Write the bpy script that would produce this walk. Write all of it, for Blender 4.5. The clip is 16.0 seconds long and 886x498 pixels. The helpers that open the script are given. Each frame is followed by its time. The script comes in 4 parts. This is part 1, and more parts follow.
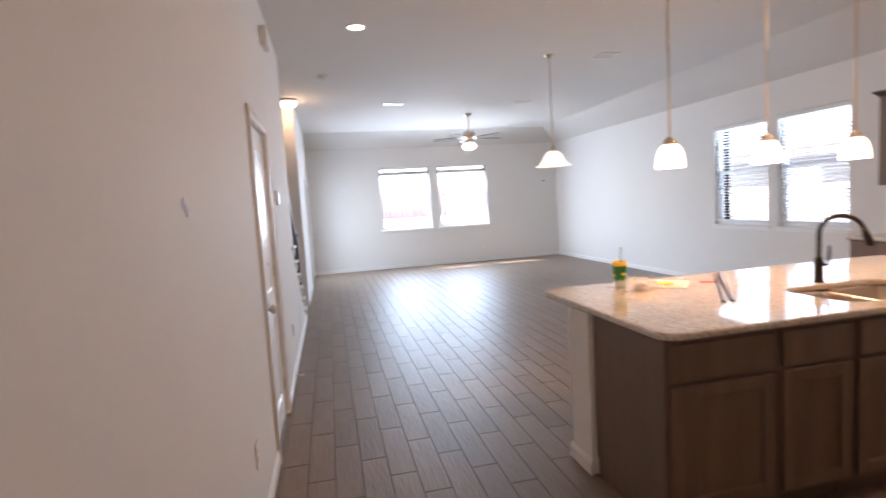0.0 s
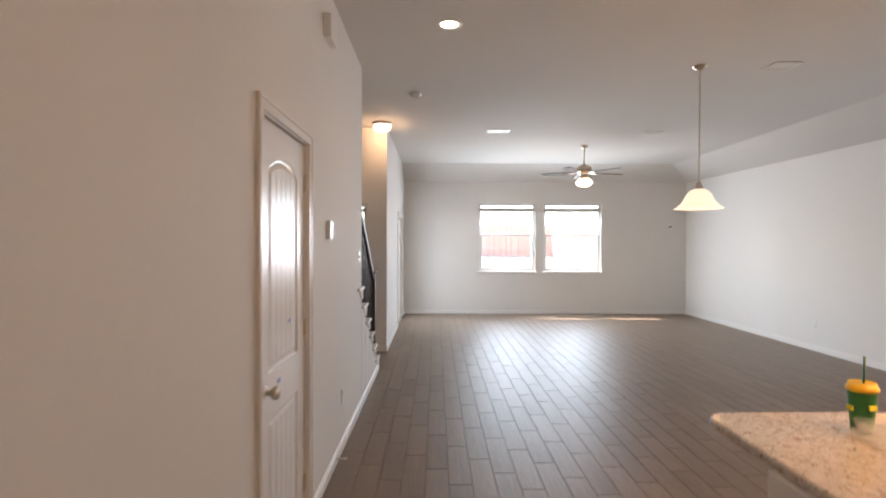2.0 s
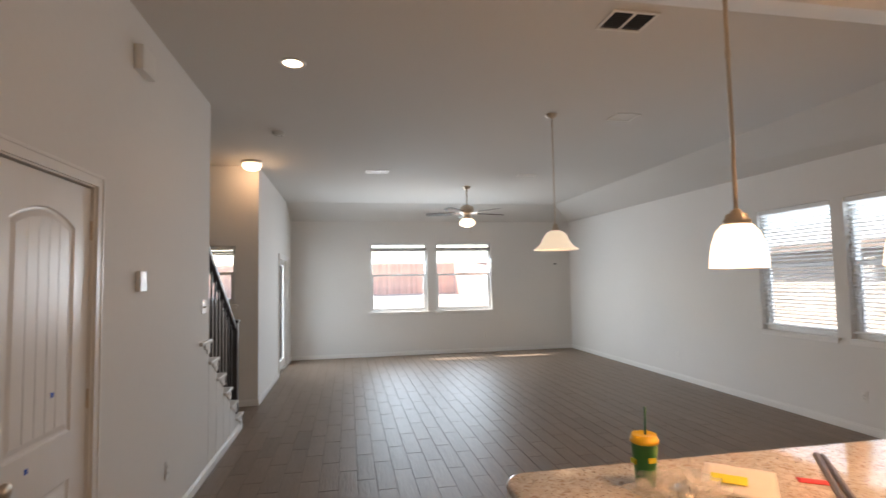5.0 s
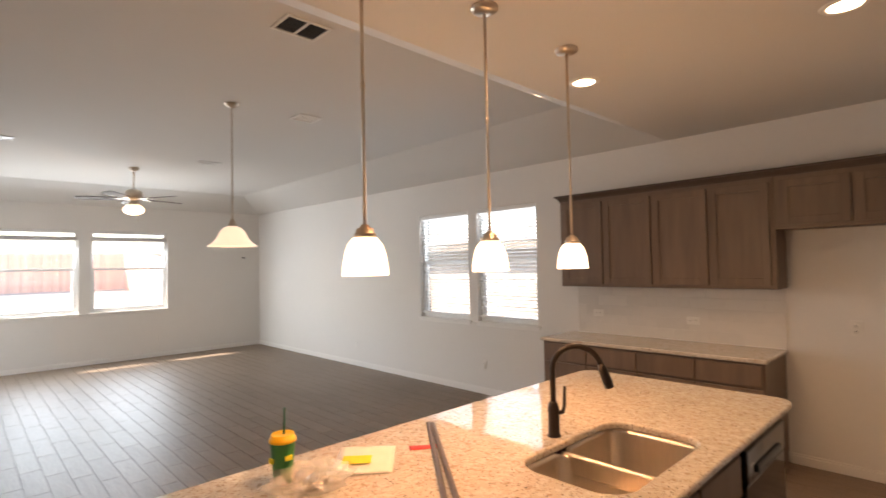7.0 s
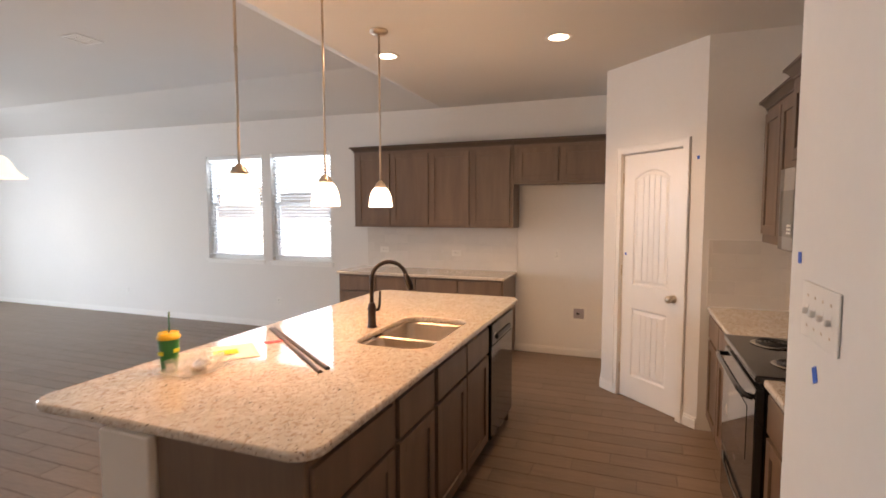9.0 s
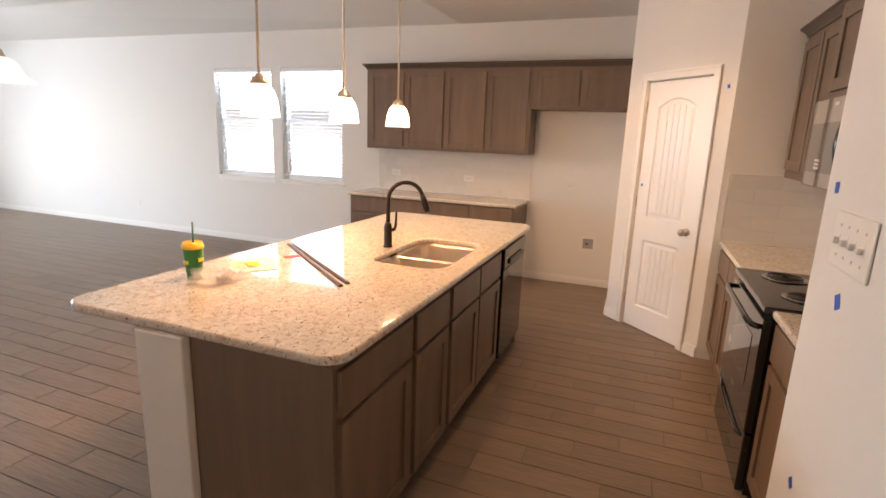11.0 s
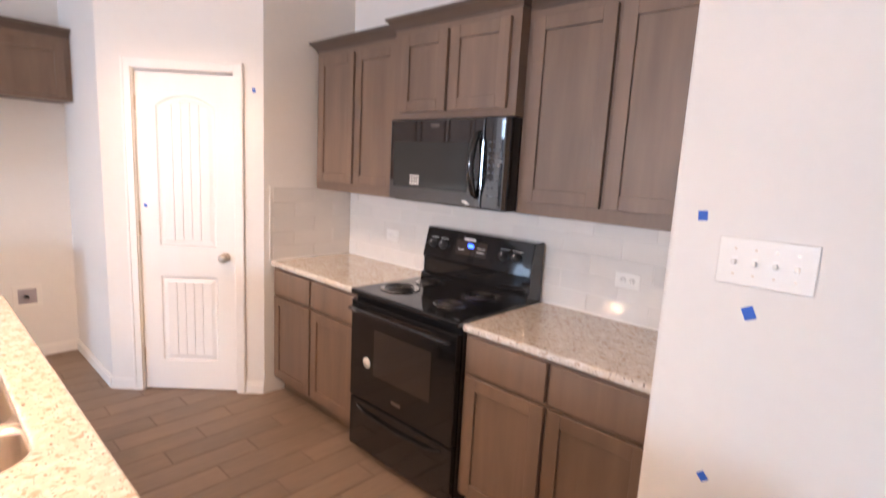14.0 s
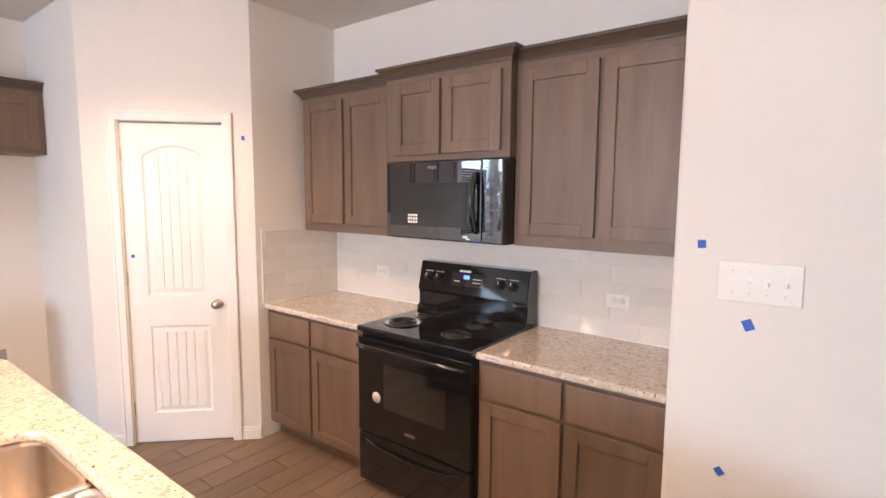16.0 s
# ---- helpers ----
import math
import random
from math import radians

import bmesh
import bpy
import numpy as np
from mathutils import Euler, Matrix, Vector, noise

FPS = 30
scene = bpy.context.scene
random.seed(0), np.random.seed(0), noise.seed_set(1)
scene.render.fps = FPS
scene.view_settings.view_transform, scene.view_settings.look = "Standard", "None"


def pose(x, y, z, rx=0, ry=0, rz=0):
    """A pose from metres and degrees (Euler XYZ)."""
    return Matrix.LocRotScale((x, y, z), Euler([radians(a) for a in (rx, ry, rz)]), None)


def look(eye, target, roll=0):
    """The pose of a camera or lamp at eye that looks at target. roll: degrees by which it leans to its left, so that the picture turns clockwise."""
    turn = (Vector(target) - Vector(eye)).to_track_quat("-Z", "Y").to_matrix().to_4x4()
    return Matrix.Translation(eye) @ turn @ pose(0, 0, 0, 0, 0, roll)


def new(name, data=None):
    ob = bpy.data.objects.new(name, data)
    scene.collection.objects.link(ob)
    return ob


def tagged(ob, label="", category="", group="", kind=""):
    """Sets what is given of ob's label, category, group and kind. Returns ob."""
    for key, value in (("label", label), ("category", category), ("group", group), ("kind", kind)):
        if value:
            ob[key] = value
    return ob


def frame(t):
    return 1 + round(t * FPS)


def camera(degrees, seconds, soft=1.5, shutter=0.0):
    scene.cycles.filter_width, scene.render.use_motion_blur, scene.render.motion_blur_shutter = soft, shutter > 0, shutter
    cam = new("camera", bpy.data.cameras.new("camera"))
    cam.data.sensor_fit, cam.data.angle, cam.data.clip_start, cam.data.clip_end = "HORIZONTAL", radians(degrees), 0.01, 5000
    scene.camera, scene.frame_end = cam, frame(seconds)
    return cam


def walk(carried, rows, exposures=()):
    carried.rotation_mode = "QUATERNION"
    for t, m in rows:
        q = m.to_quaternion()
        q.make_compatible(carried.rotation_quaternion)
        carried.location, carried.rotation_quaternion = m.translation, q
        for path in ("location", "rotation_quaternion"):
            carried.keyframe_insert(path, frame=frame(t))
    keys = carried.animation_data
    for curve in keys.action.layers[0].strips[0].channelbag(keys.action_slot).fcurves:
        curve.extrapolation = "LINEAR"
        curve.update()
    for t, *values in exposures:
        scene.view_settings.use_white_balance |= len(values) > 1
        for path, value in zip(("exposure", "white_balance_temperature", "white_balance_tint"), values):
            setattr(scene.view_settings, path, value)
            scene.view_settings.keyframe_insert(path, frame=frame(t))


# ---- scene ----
cam = camera(82.5, 16.0, shutter=0.5)
PATH = [
    (0, (0.251, 0.164, 1.509), (0.683, 2.109, 1.329), -3.5),
    (0.5, (0.206, 0.389, 1.522), (0.412, 2.37, 1.337), -1.8),
    (1, (0.209, 0.672, 1.522), (0.313, 2.663, 1.361), -4.1),
    (1.5, (0.352, 0.961, 1.522), (0.443, 2.957, 1.45), -4.3),
    (2, (0.543, 1.282, 1.551), (0.571, 3.282, 1.528), 0.2),
    (2.5, (0.755, 1.506, 1.548), (0.91, 3.492, 1.722), -1.2),
    (3, (0.953, 1.465, 1.561), (1.082, 3.452, 1.752), -1.0),
    (3.2, (0.992, 1.443, 1.544), (1.13, 3.43, 1.731), -0.8),
    (5.3, (1.036, 1.395, 1.615), (1.537, 3.328, 1.721), -1.3),
    (5.5, (1.065, 1.4, 1.612), (1.689, 3.297, 1.712), -1.3),
    (6, (1.114, 1.377, 1.647), (2.104, 3.113, 1.723), -1.3),
    (6.5, (1.148, 1.342, 1.671), (2.416, 2.887, 1.735), -1.2),
    (7, (1.166, 1.28, 1.659), (2.552, 2.721, 1.726), -1.2),
    (7.5, (1.012, 1.272, 1.646), (2.643, 2.427, 1.709), -1.8),
    (8, (0.783, 1.291, 1.67), (2.628, 2.058, 1.733), -1.6),
    (8.5, (0.578, 1.170, 1.656), (2.467, 1.828, 1.653), -0.5),
    (9, (0.403, 1.114, 1.598), (2.271, 1.814, 1.451), -0.1),
    (9.2, (0.366, 1.097, 1.597), (2.221, 1.826, 1.432), -0.0),
    (11.3, (0.37, 1.213, 1.554), (2.194, 1.879, 1.075), 3.0),
    (11.5, (0.419, 1.264, 1.543), (2.282, 1.829, 1.086), 4.8),
    (12, (0.632, 1.539, 1.572), (2.616, 1.441, 1.338), 2.6),
    (12.5, (0.869, 1.748, 1.542), (2.814, 1.301, 1.407), 2.8),
    (13, (1.161, 1.895, 1.57), (2.967, 1.039, 1.515), 3.2),
    (13.5, (1.329, 2.053, 1.548), (2.871, 0.782, 1.457), 3.3),
    (14, (1.389, 2.215, 1.58), (2.731, 0.768, 1.261), 3.1),
    (14.5, (1.459, 2.225, 1.56), (2.732, 0.789, 0.996), 3.4),
    (15, (1.528, 2.278, 1.569), (2.804, 0.824, 1.031), 1.6),
    (15.5, (1.522, 2.413, 1.621), (2.746, 0.861, 1.314), 0.4),
    (16, (1.498, 2.498, 1.636), (2.701, 0.914, 1.424), 0.4),
]
# seconds, stops, white balance
LOOK = [(0.0, 2.85, 6100, 17), (1.0, 2.7, 6700, 17), (2.0, 2.55, 6850, 16), (2.5, 2.55, 6700, 16), (3.0, 2.28, 6350, 11), (5.3, 2.05, 6950, 14), (7.0, 2.45, 7350, 16), (9.0, 2.9, 6650, 15), (11.5, 3.2, 6750, 15), (12.4, 3.2, 6750, 16), (13.2, 3.7, 5950, 15), (14.2, 3.77, 5550, 15), (16.0, 3.75, 5750, 14)]
walk(cam, [(t, look(eye, target, roll)) for t, eye, target, roll in PATH], LOOK)

# ---- world, sun, large lights ----
SUN_FROM = Vector((-1.20, 0.92, 1.40)).normalized()
world = bpy.data.worlds.new("world")
scene.world = world
world.use_nodes = True
wn = world.node_tree
sky = wn.nodes.new("ShaderNodeTexSky")
sky.sky_type = "NISHITA"
sky.sun_disc = False
sky.sun_elevation = math.asin(SUN_FROM.z)
sky.sun_rotation = math.atan2(SUN_FROM.x, SUN_FROM.y)
wn.nodes["Background"].inputs["Strength"].default_value = 0.15
wn.links.new(sky.outputs[0], wn.nodes["Background"].inputs["Color"])

sun = new("sun", bpy.data.lights.new("sun", "SUN"))
sun.data.energy, sun.data.angle, sun.data.color = 3.2, radians(0.5), (1.0, 0.95, 0.87)
sun.matrix_world = look(SUN_FROM * 60, (0, 0, 0))


def lamp_area(name, m, sx, sy, power, colour):
    data = bpy.data.lights.new(name, "AREA")
    data.shape, data.size, data.size_y, data.energy, data.color = "RECTANGLE", sx, sy, power, colour
    ob = new(name, data)
    ob.matrix_world = m
    return ob


def lamp_point(name, at, power, colour, radius=0.04):
    data = bpy.data.lights.new(name, "POINT")
    data.energy, data.color, data.shadow_soft_size = power, colour, radius
    ob = new(name, data)
    ob.location = at
    return ob


def lamp_spot(name, at, power, colour, cone=125):
    data = bpy.data.lights.new(name, "SPOT")
    data.energy, data.color, data.shadow_soft_size, data.spot_size, data.spot_blend = power, colour, 0.06, radians(cone), 0.6
    ob = new(name, data)
    ob.location = at
    return ob


DAY = (0.72, 0.87, 1.0)
WARM = (1.0, 0.61, 0.33)
# sky light entering through the window openings
for cx in (2.10, 3.545):
    lamp_area("window_light", look((cx, 12.62, 1.72), (cx, 11.0, 0.95)), 1.2, 1.35, 16, DAY)
for cy in (5.275, 6.39):
    lamp_area("window_light", look((6.32, cy, 1.68), (4.5, cy, 1.1)), 0.92, 1.4, 3.2, DAY)
lamp_area("window_light", look((-0.60, 11.40, 1.1), (1.0, 11.40, 0.9)), 0.9, 1.8, 9, DAY)
PENDANTS = (2.20, 2.87, 3.54)
for px in PENDANTS:
    lamp_point("pendant_bulb", (px, 2.75, 1.67), 1.45, WARM, 0.05)
for at, power in (((4.10, 1.63, 2.80), 8), ((4.06, 2.95, 2.80), 7), ((0.64, 5.09, 3.17), 1.0), ((4.62, 3.69, 3.03), 1.6), ((2.88, 2.29, 2.80), 6)):
    lamp_spot("can_bulb", at, power, WARM)
lamp_point("flush_bulb", (-0.20, 8.235, 3.04), 1.1, WARM, 0.08)
lamp_point("dining_bulb", (2.98, 5.94, 1.90), 0.6, WARM, 0.06)
lamp_point("fan_bulb", (3.02, 9.72, 2.50), 0.8, WARM, 0.08)
# added fill light in the hallway; no fixture is built for it
lamp_point("hall_bulb", (0.36, -1.3, 2.6), 2, WARM, 0.08)


# ---- materials ----
def material(name, rgb, rough=0.5, metal=0.0, grain=0.0, scale=60.0, blotch=0.0, blotch_scale=2.0, bump=0.0, bump_scale=80.0, stretch=(1, 1, 1), vary=0.0, coat=0.0, spec=0.5):
    m = bpy.data.materials.new(name)
    m.use_nodes = True
    n, l = m.node_tree.nodes, m.node_tree.links
    b = n["Principled BSDF"]
    b.inputs["Roughness"].default_value = rough
    b.inputs["Metallic"].default_value = metal
    b.inputs["Coat Weight"].default_value = coat
    b.inputs["Specular IOR Level"].default_value = spec
    co = n.new("ShaderNodeTexCoord")
    mp = n.new("ShaderNodeMapping")
    mp.inputs["Scale"].default_value = stretch
    l.new(co.outputs["Object"], mp.inputs["Vector"])
    base = n.new("ShaderNodeRGB")
    base.outputs[0].default_value = (*rgb, 1)
    out = base.outputs[0]

    def shade(fac_socket, amount):
        nonlocal out
        mr = n.new("ShaderNodeMapRange")
        mr.inputs["To Min"].default_value, mr.inputs["To Max"].default_value = 1 - amount, 1 + amount
        l.new(fac_socket, mr.inputs["Value"])
        mix = n.new("ShaderNodeVectorMath")
        mix.operation = "SCALE"
        l.new(out, mix.inputs[0])
        l.new(mr.outputs[0], mix.inputs["Scale"])
        out = mix.outputs[0]

    if vary:
        info = n.new("ShaderNodeObjectInfo")
        shade(info.outputs["Random"], vary)
        add = n.new("ShaderNodeVectorMath")
        add.operation = "MULTIPLY_ADD"
        l.new(info.outputs["Random"], add.inputs[0])
        add.inputs[1].default_value = (37, 19, 11)
        l.new(mp.outputs[0], add.inputs[2])
        vec = add.outputs[0]
    else:
        vec = mp.outputs[0]
    for amount, sc in ((grain, scale), (blotch, blotch_scale)):
        if amount:
            t = n.new("ShaderNodeTexNoise")
            t.inputs["Scale"].default_value, t.inputs["Detail"].default_value = sc, 5
            l.new(vec, t.inputs["Vector"])
            shade(t.outputs["Fac"], amount)
    l.new(out, b.inputs["Base Color"])
    if bump:
        t = n.new("ShaderNodeTexNoise")
        t.inputs["Scale"].default_value, t.inputs["Detail"].default_value = bump_scale, 3
        l.new(vec, t.inputs["Vector"])
        bp = n.new("ShaderNodeBump")
        bp.inputs["Strength"].default_value, bp.inputs["Distance"].default_value = bump, 0.004
        l.new(t.outputs["Fac"], bp.inputs["Height"])
        l.new(bp.outputs[0], b.inputs["Normal"])
    return m


def glowing(name, rgb, strength):
    m = bpy.data.materials.new(name)
    m.use_nodes = True
    b = m.node_tree.nodes["Principled BSDF"]
    b.inputs["Base Color"].default_value = (*rgb, 1)
    b.inputs["Emission Color"].default_value = (*rgb, 1)
    b.inputs["Emission Strength"].default_value = strength
    b.inputs["Roughness"].default_value = 0.3
    return m


def clear_glass(name, rgb=(1, 1, 1), rough=0.0):
    m = bpy.data.materials.new(name)
    m.use_nodes = True
    n, l = m.node_tree.nodes, m.node_tree.links
    n.remove(n["Principled BSDF"])
    tr, gl, mx, fr = n.new("ShaderNodeBsdfTransparent"), n.new("ShaderNodeBsdfGlossy"), n.new("ShaderNodeMixShader"), n.new("ShaderNodeFresnel")
    tr.inputs[0].default_value = (*rgb, 1)
    gl.inputs["Roughness"].default_value = rough
    fr.inputs[0].default_value = 1.35
    l.new(fr.outputs[0], mx.inputs[0])
    l.new(tr.outputs[0], mx.inputs[1])
    l.new(gl.outputs[0], mx.inputs[2])
    l.new(mx.outputs[0], n["Material Output"].inputs["Surface"])
    return m


def milky_film(name):
    m = bpy.data.materials.new(name)
    m.use_nodes = True
    n, l = m.node_tree.nodes, m.node_tree.links
    b = n["Principled BSDF"]
    b.inputs["Base Color"].default_value, b.inputs["Roughness"].default_value = (0.85, 0.84, 0.82, 1), 0.12
    tr, mx = n.new("ShaderNodeBsdfTransparent"), n.new("ShaderNodeMixShader")
    mx.inputs[0].default_value = 0.27
    l.new(tr.outputs[0], mx.inputs[1])
    l.new(b.outputs[0], mx.inputs[2])
    l.new(mx.outputs[0], n["Material Output"].inputs["Surface"])
    return m


def granite(name):
    m = material(name, (0.62, 0.555, 0.475), rough=0.07, blotch=0.12, blotch_scale=9, coat=0.3)
    n, l = m.node_tree.nodes, m.node_tree.links
    b = n["Principled BSDF"]
    src = b.inputs["Base Color"].links[0].from_socket
    co = n["Texture Coordinate"].outputs["Object"]
    for sc, lo, hi, rgb in ((40, 0.50, 0.60, (0.70, 0.655, 0.595)), (46, 0.58, 0.66, (0.48, 0.375, 0.285)), (105, 0.62, 0.68, (0.29, 0.21, 0.155)), (80, 0.665, 0.70, (0.05, 0.04, 0.035))):
        t = n.new("ShaderNodeTexNoise")
        t.inputs["Scale"].default_value, t.inputs["Detail"].default_value = sc, 2.5
        t.inputs["Distortion"].default_value = 0.4
        off = n.new("ShaderNodeVectorMath")
        off.inputs[1].default_value = (sc, sc * 0.7, 3.1)
        l.new(co, off.inputs[0])
        l.new(off.outputs[0], t.inputs["Vector"])
        r = n.new("ShaderNodeMapRange")
        r.inputs["From Min"].default_value, r.inputs["From Max"].default_value = lo, hi
        l.new(t.outputs["Fac"], r.inputs["Value"])
        mx = n.new("ShaderNodeMix")
        mx.data_type = "RGBA"
        l.new(r.outputs[0], mx.inputs["Factor"])
        l.new(src, mx.inputs["A"])
        mx.inputs["B"].default_value = (*rgb, 1)
        src = mx.outputs["Result"]
    l.new(src, b.inputs["Base Color"])
    return m


M_WALL = material("wall_paint", (0.76, 0.74, 0.71), 0.75, grain=0.02, scale=30, blotch=0.035, blotch_scale=0.9, bump=0.12, bump_scale=90)
M_CEIL = material("ceiling_paint", (0.68, 0.66, 0.628), 0.85, grain=0.02, blotch=0.03, blotch_scale=0.7, bump=0.22, bump_scale=110)
M_TRIM = material("trim_paint", (0.82, 0.80, 0.77), 0.32, blotch=0.02, blotch_scale=3)
M_DOOR = material("door_paint", (0.82, 0.80, 0.775), 0.30, grain=0.03, scale=40, stretch=(8, 8, 0.6), blotch=0.02)
M_PLANK = material("plank_tile", (0.196, 0.143, 0.106), 0.45, spec=0.40, grain=0.18, scale=9, stretch=(7, 0.9, 1), blotch=0.22, blotch_scale=1.3, bump=0.7, bump_scale=9, vary=0.10)
M_GROUT = material("grout", (0.155, 0.120, 0.094), 0.85, grain=0.15, scale=60, blotch=0.15)
M_WOOD = material("stained_cabinet_wood", (0.176, 0.120, 0.084), 0.42, grain=0.12, scale=5, stretch=(7, 7, 0.8), blotch=0.38, blotch_scale=1.6, vary=0.10, bump=0.05, bump_scale=40)
M_WOODDARK = material("cabinet_side_wood", (0.165, 0.113, 0.080), 0.45, grain=0.14, scale=7, stretch=(9, 9, 0.7), blotch=0.15, blotch_scale=2)
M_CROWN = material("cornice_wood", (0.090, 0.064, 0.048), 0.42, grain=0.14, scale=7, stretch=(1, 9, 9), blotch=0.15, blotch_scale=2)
M_GRANITE = granite("granite")
M_BLACK = material("black_enamel", (0.010, 0.010, 0.011), 0.07, blotch=0.2, blotch_scale=6, coat=0.4)
M_BLACKGLASS = material("black_glass", (0.012, 0.012, 0.013), 0.03, blotch=0.1, spec=1.0, coat=0.5)
M_BLACKGLASS.node_tree.nodes["Principled BSDF"].inputs["IOR"].default_value = 1.8
M_MESHGLASS = material("screened_glass", (0.035, 0.037, 0.036), 0.05, grain=0.08, scale=300, spec=0.8)
M_BLACKMATT = material("black_plastic", (0.016, 0.016, 0.017), 0.38, grain=0.1, scale=80)
M_STEEL = material("stainless_steel", (0.66, 0.60, 0.53), 0.33, 1.0, grain=0.06, scale=20, stretch=(1, 14, 1), blotch=0.08, blotch_scale=5)
M_FOIL = material("foil", (0.80, 0.74, 0.66), 0.22, 0.9, grain=0.1)
M_CHROME = material("chrome", (0.62, 0.60, 0.58), 0.14, 1.0, grain=0.05)
M_PAN = material("drip_pan_chrome", (0.72, 0.71, 0.69), 0.26, 1.0, grain=0.06)
M_NICKEL = material("brushed_nickel", (0.64, 0.55, 0.45), 0.36, 1.0, grain=0.06, scale=40)
M_BRONZE = material("dark_bronze", (0.045, 0.034, 0.028), 0.34, 0.7, grain=0.12, scale=50)
M_TILE = material("glazed_tile", (0.71, 0.68, 0.64), 0.07, blotch=0.05, blotch_scale=12, vary=0.035, coat=0.3, bump=0.02, bump_scale=20)
M_TILEGROUT = material("tile_grout", (0.74, 0.71, 0.67), 0.8, grain=0.05)
M_PLASTIC = material("white_plastic", (0.78, 0.76, 0.72), 0.35, blotch=0.02)
M_VINYL = material("white_vinyl", (0.80, 0.80, 0.79), 0.4, blotch=0.03)
M_SLOT = material("dark_slot", (0.03, 0.03, 0.03), 0.6, grain=0.1)
M_TAPE = material("blue_tape", (0.03, 0.12, 0.55), 0.6, grain=0.08, scale=120)
M_KEYMARK = material("printed_key", (0.09, 0.09, 0.10), 0.4, grain=0.1)
M_GREY_TAPE_SHADE = material("grey_tape_and_recess_shade", (0.36, 0.33, 0.36), 0.6, grain=0.1)
M_GLASS = clear_glass("window_glass")
M_BAGFILM = milky_film("clear_film")
M_SHADE = glowing("lit_opal_glass", (1.0, 0.74, 0.50), 0.75)
M_SHADE2 = glowing("lit_alabaster_glass", (1.0, 0.84, 0.64), 0.16)
M_BULB = glowing("lamp_lens", (1.0, 0.76, 0.52), 2.0)
M_LED = glowing("blue_display", (0.05, 0.10, 1.0), 0.5)
M_BLADE = material("fan_blade", (0.07, 0.05, 0.04), 0.65, grain=0.2, scale=8, stretch=(2, 12, 1))
M_STEP = material("stair_paint", (0.74, 0.72, 0.69), 0.4, blotch=0.03)
M_CARPET = material("carpet", (0.33, 0.29, 0.25), 0.95, grain=0.25, scale=180, blotch=0.08, bump=0.6, bump_scale=220)
M_IRON = material("dark_rail", (0.030, 0.024, 0.022), 0.4, grain=0.1)
M_FENCE = material("cedar_fence", (0.64, 0.41, 0.33), 0.8, grain=0.25, scale=6, stretch=(9, 9, 0.6), blotch=0.15, vary=0.15)
M_GROUND = material("dry_ground", (0.55, 0.51, 0.43), 0.95, grain=0.25, scale=5, blotch=0.2, blotch_scale=0.3, bump=0.5, bump_scale=20)
M_CONCRETE = material("concrete", (0.52, 0.50, 0.47), 0.85, grain=0.1, scale=20, blotch=0.1)
M_BRICK = material("pale_brick", (0.50, 0.44, 0.385), 0.85, grain=0.2, scale=25, blotch=0.12, vary=0.16)
M_MORTAR = material("mortar", (0.58, 0.555, 0.52), 0.9, grain=0.1)
M_ROOF = material("roof_shingle", (0.50, 0.47, 0.43), 0.9, grain=0.3, scale=12, blotch=0.15)
# dark tone puts the shadow under the neighbour's eave into the colour
M_SOFFIT = material("shaded_soffit", (0.20, 0.16, 0.13), 0.7, blotch=0.05)
M_GREEN = material("green_cup", (0.025, 0.21, 0.045), 0.35, blotch=0.06, blotch_scale=20)
M_YELLOW = material("yellow_plastic", (0.85, 0.52, 0.02), 0.35, blotch=0.05)
M_STRAW = material("dark_straw", (0.01, 0.09, 0.03), 0.3, blotch=0.05)
M_PAPER = material("paper", (0.82, 0.78, 0.73), 0.8, blotch=0.04, blotch_scale=8)
M_NOTE = material("yellow_paper", (0.80, 0.72, 0.05), 0.8, blotch=0.04)
M_RED = material("red_card", (0.75, 0.05, 0.05), 0.55, blotch=0.05)
M_STICK = material("grey_brown_moulding", (0.12, 0.09, 0.075), 0.35, grain=0.15, scale=20)


# ---- mesh helpers ----
def mesh_of(bm, mat, smooth=False, name="mesh"):
    me = bpy.data.meshes.new(name)
    bmesh.ops.recalc_face_normals(bm, faces=bm.faces)
    bm.to_mesh(me)
    bm.free()
    if mat:
        me.materials.append(mat)
    if smooth:
        me.shade_smooth()
    return me


def add_box(bm, lo, hi, m=None):
    c = [(a + b) / 2 for a, b in zip(lo, hi)]
    s = [abs(b - a) for a, b in zip(lo, hi)]
    mat = Matrix.Translation(c) @ Matrix.Diagonal((*s, 1))
    return bmesh.ops.create_cube(bm, size=1, matrix=(m @ mat) if m else mat)["verts"]


def boxes(spec, mat, bevel=0.0, m=None, seg=1):
    bm = bmesh.new()
    for lo, hi in spec:
        add_box(bm, lo, hi, m)
    if bevel:
        bmesh.ops.bevel(bm, geom=bm.edges[:], offset=bevel, segments=seg, affect="EDGES", profile=0.5)
    return mesh_of(bm, mat)


def lathe(profile, mat, n=28, at=(0, 0, 0), smooth=True):
    """A turned shape from (radius, height) pairs."""
    bm = bmesh.new()
    rings = []
    for r, z in profile:
        rings.append([bm.verts.new((at[0] + r * math.cos(2 * math.pi * k / n), at[1] + r * math.sin(2 * math.pi * k / n), at[2] + z)) for k in range(n)])
    for a, b in zip(rings, rings[1:]):
        for k in range(n):
            bm.faces.new((a[k], a[(k + 1) % n], b[(k + 1) % n], b[k]))
    for ring, r in ((rings[0], profile[0][0]), (rings[-1], profile[-1][0])):
        if 0 < r < 0.02:
            bm.faces.new(ring)
    return mesh_of(bm, mat, smooth)


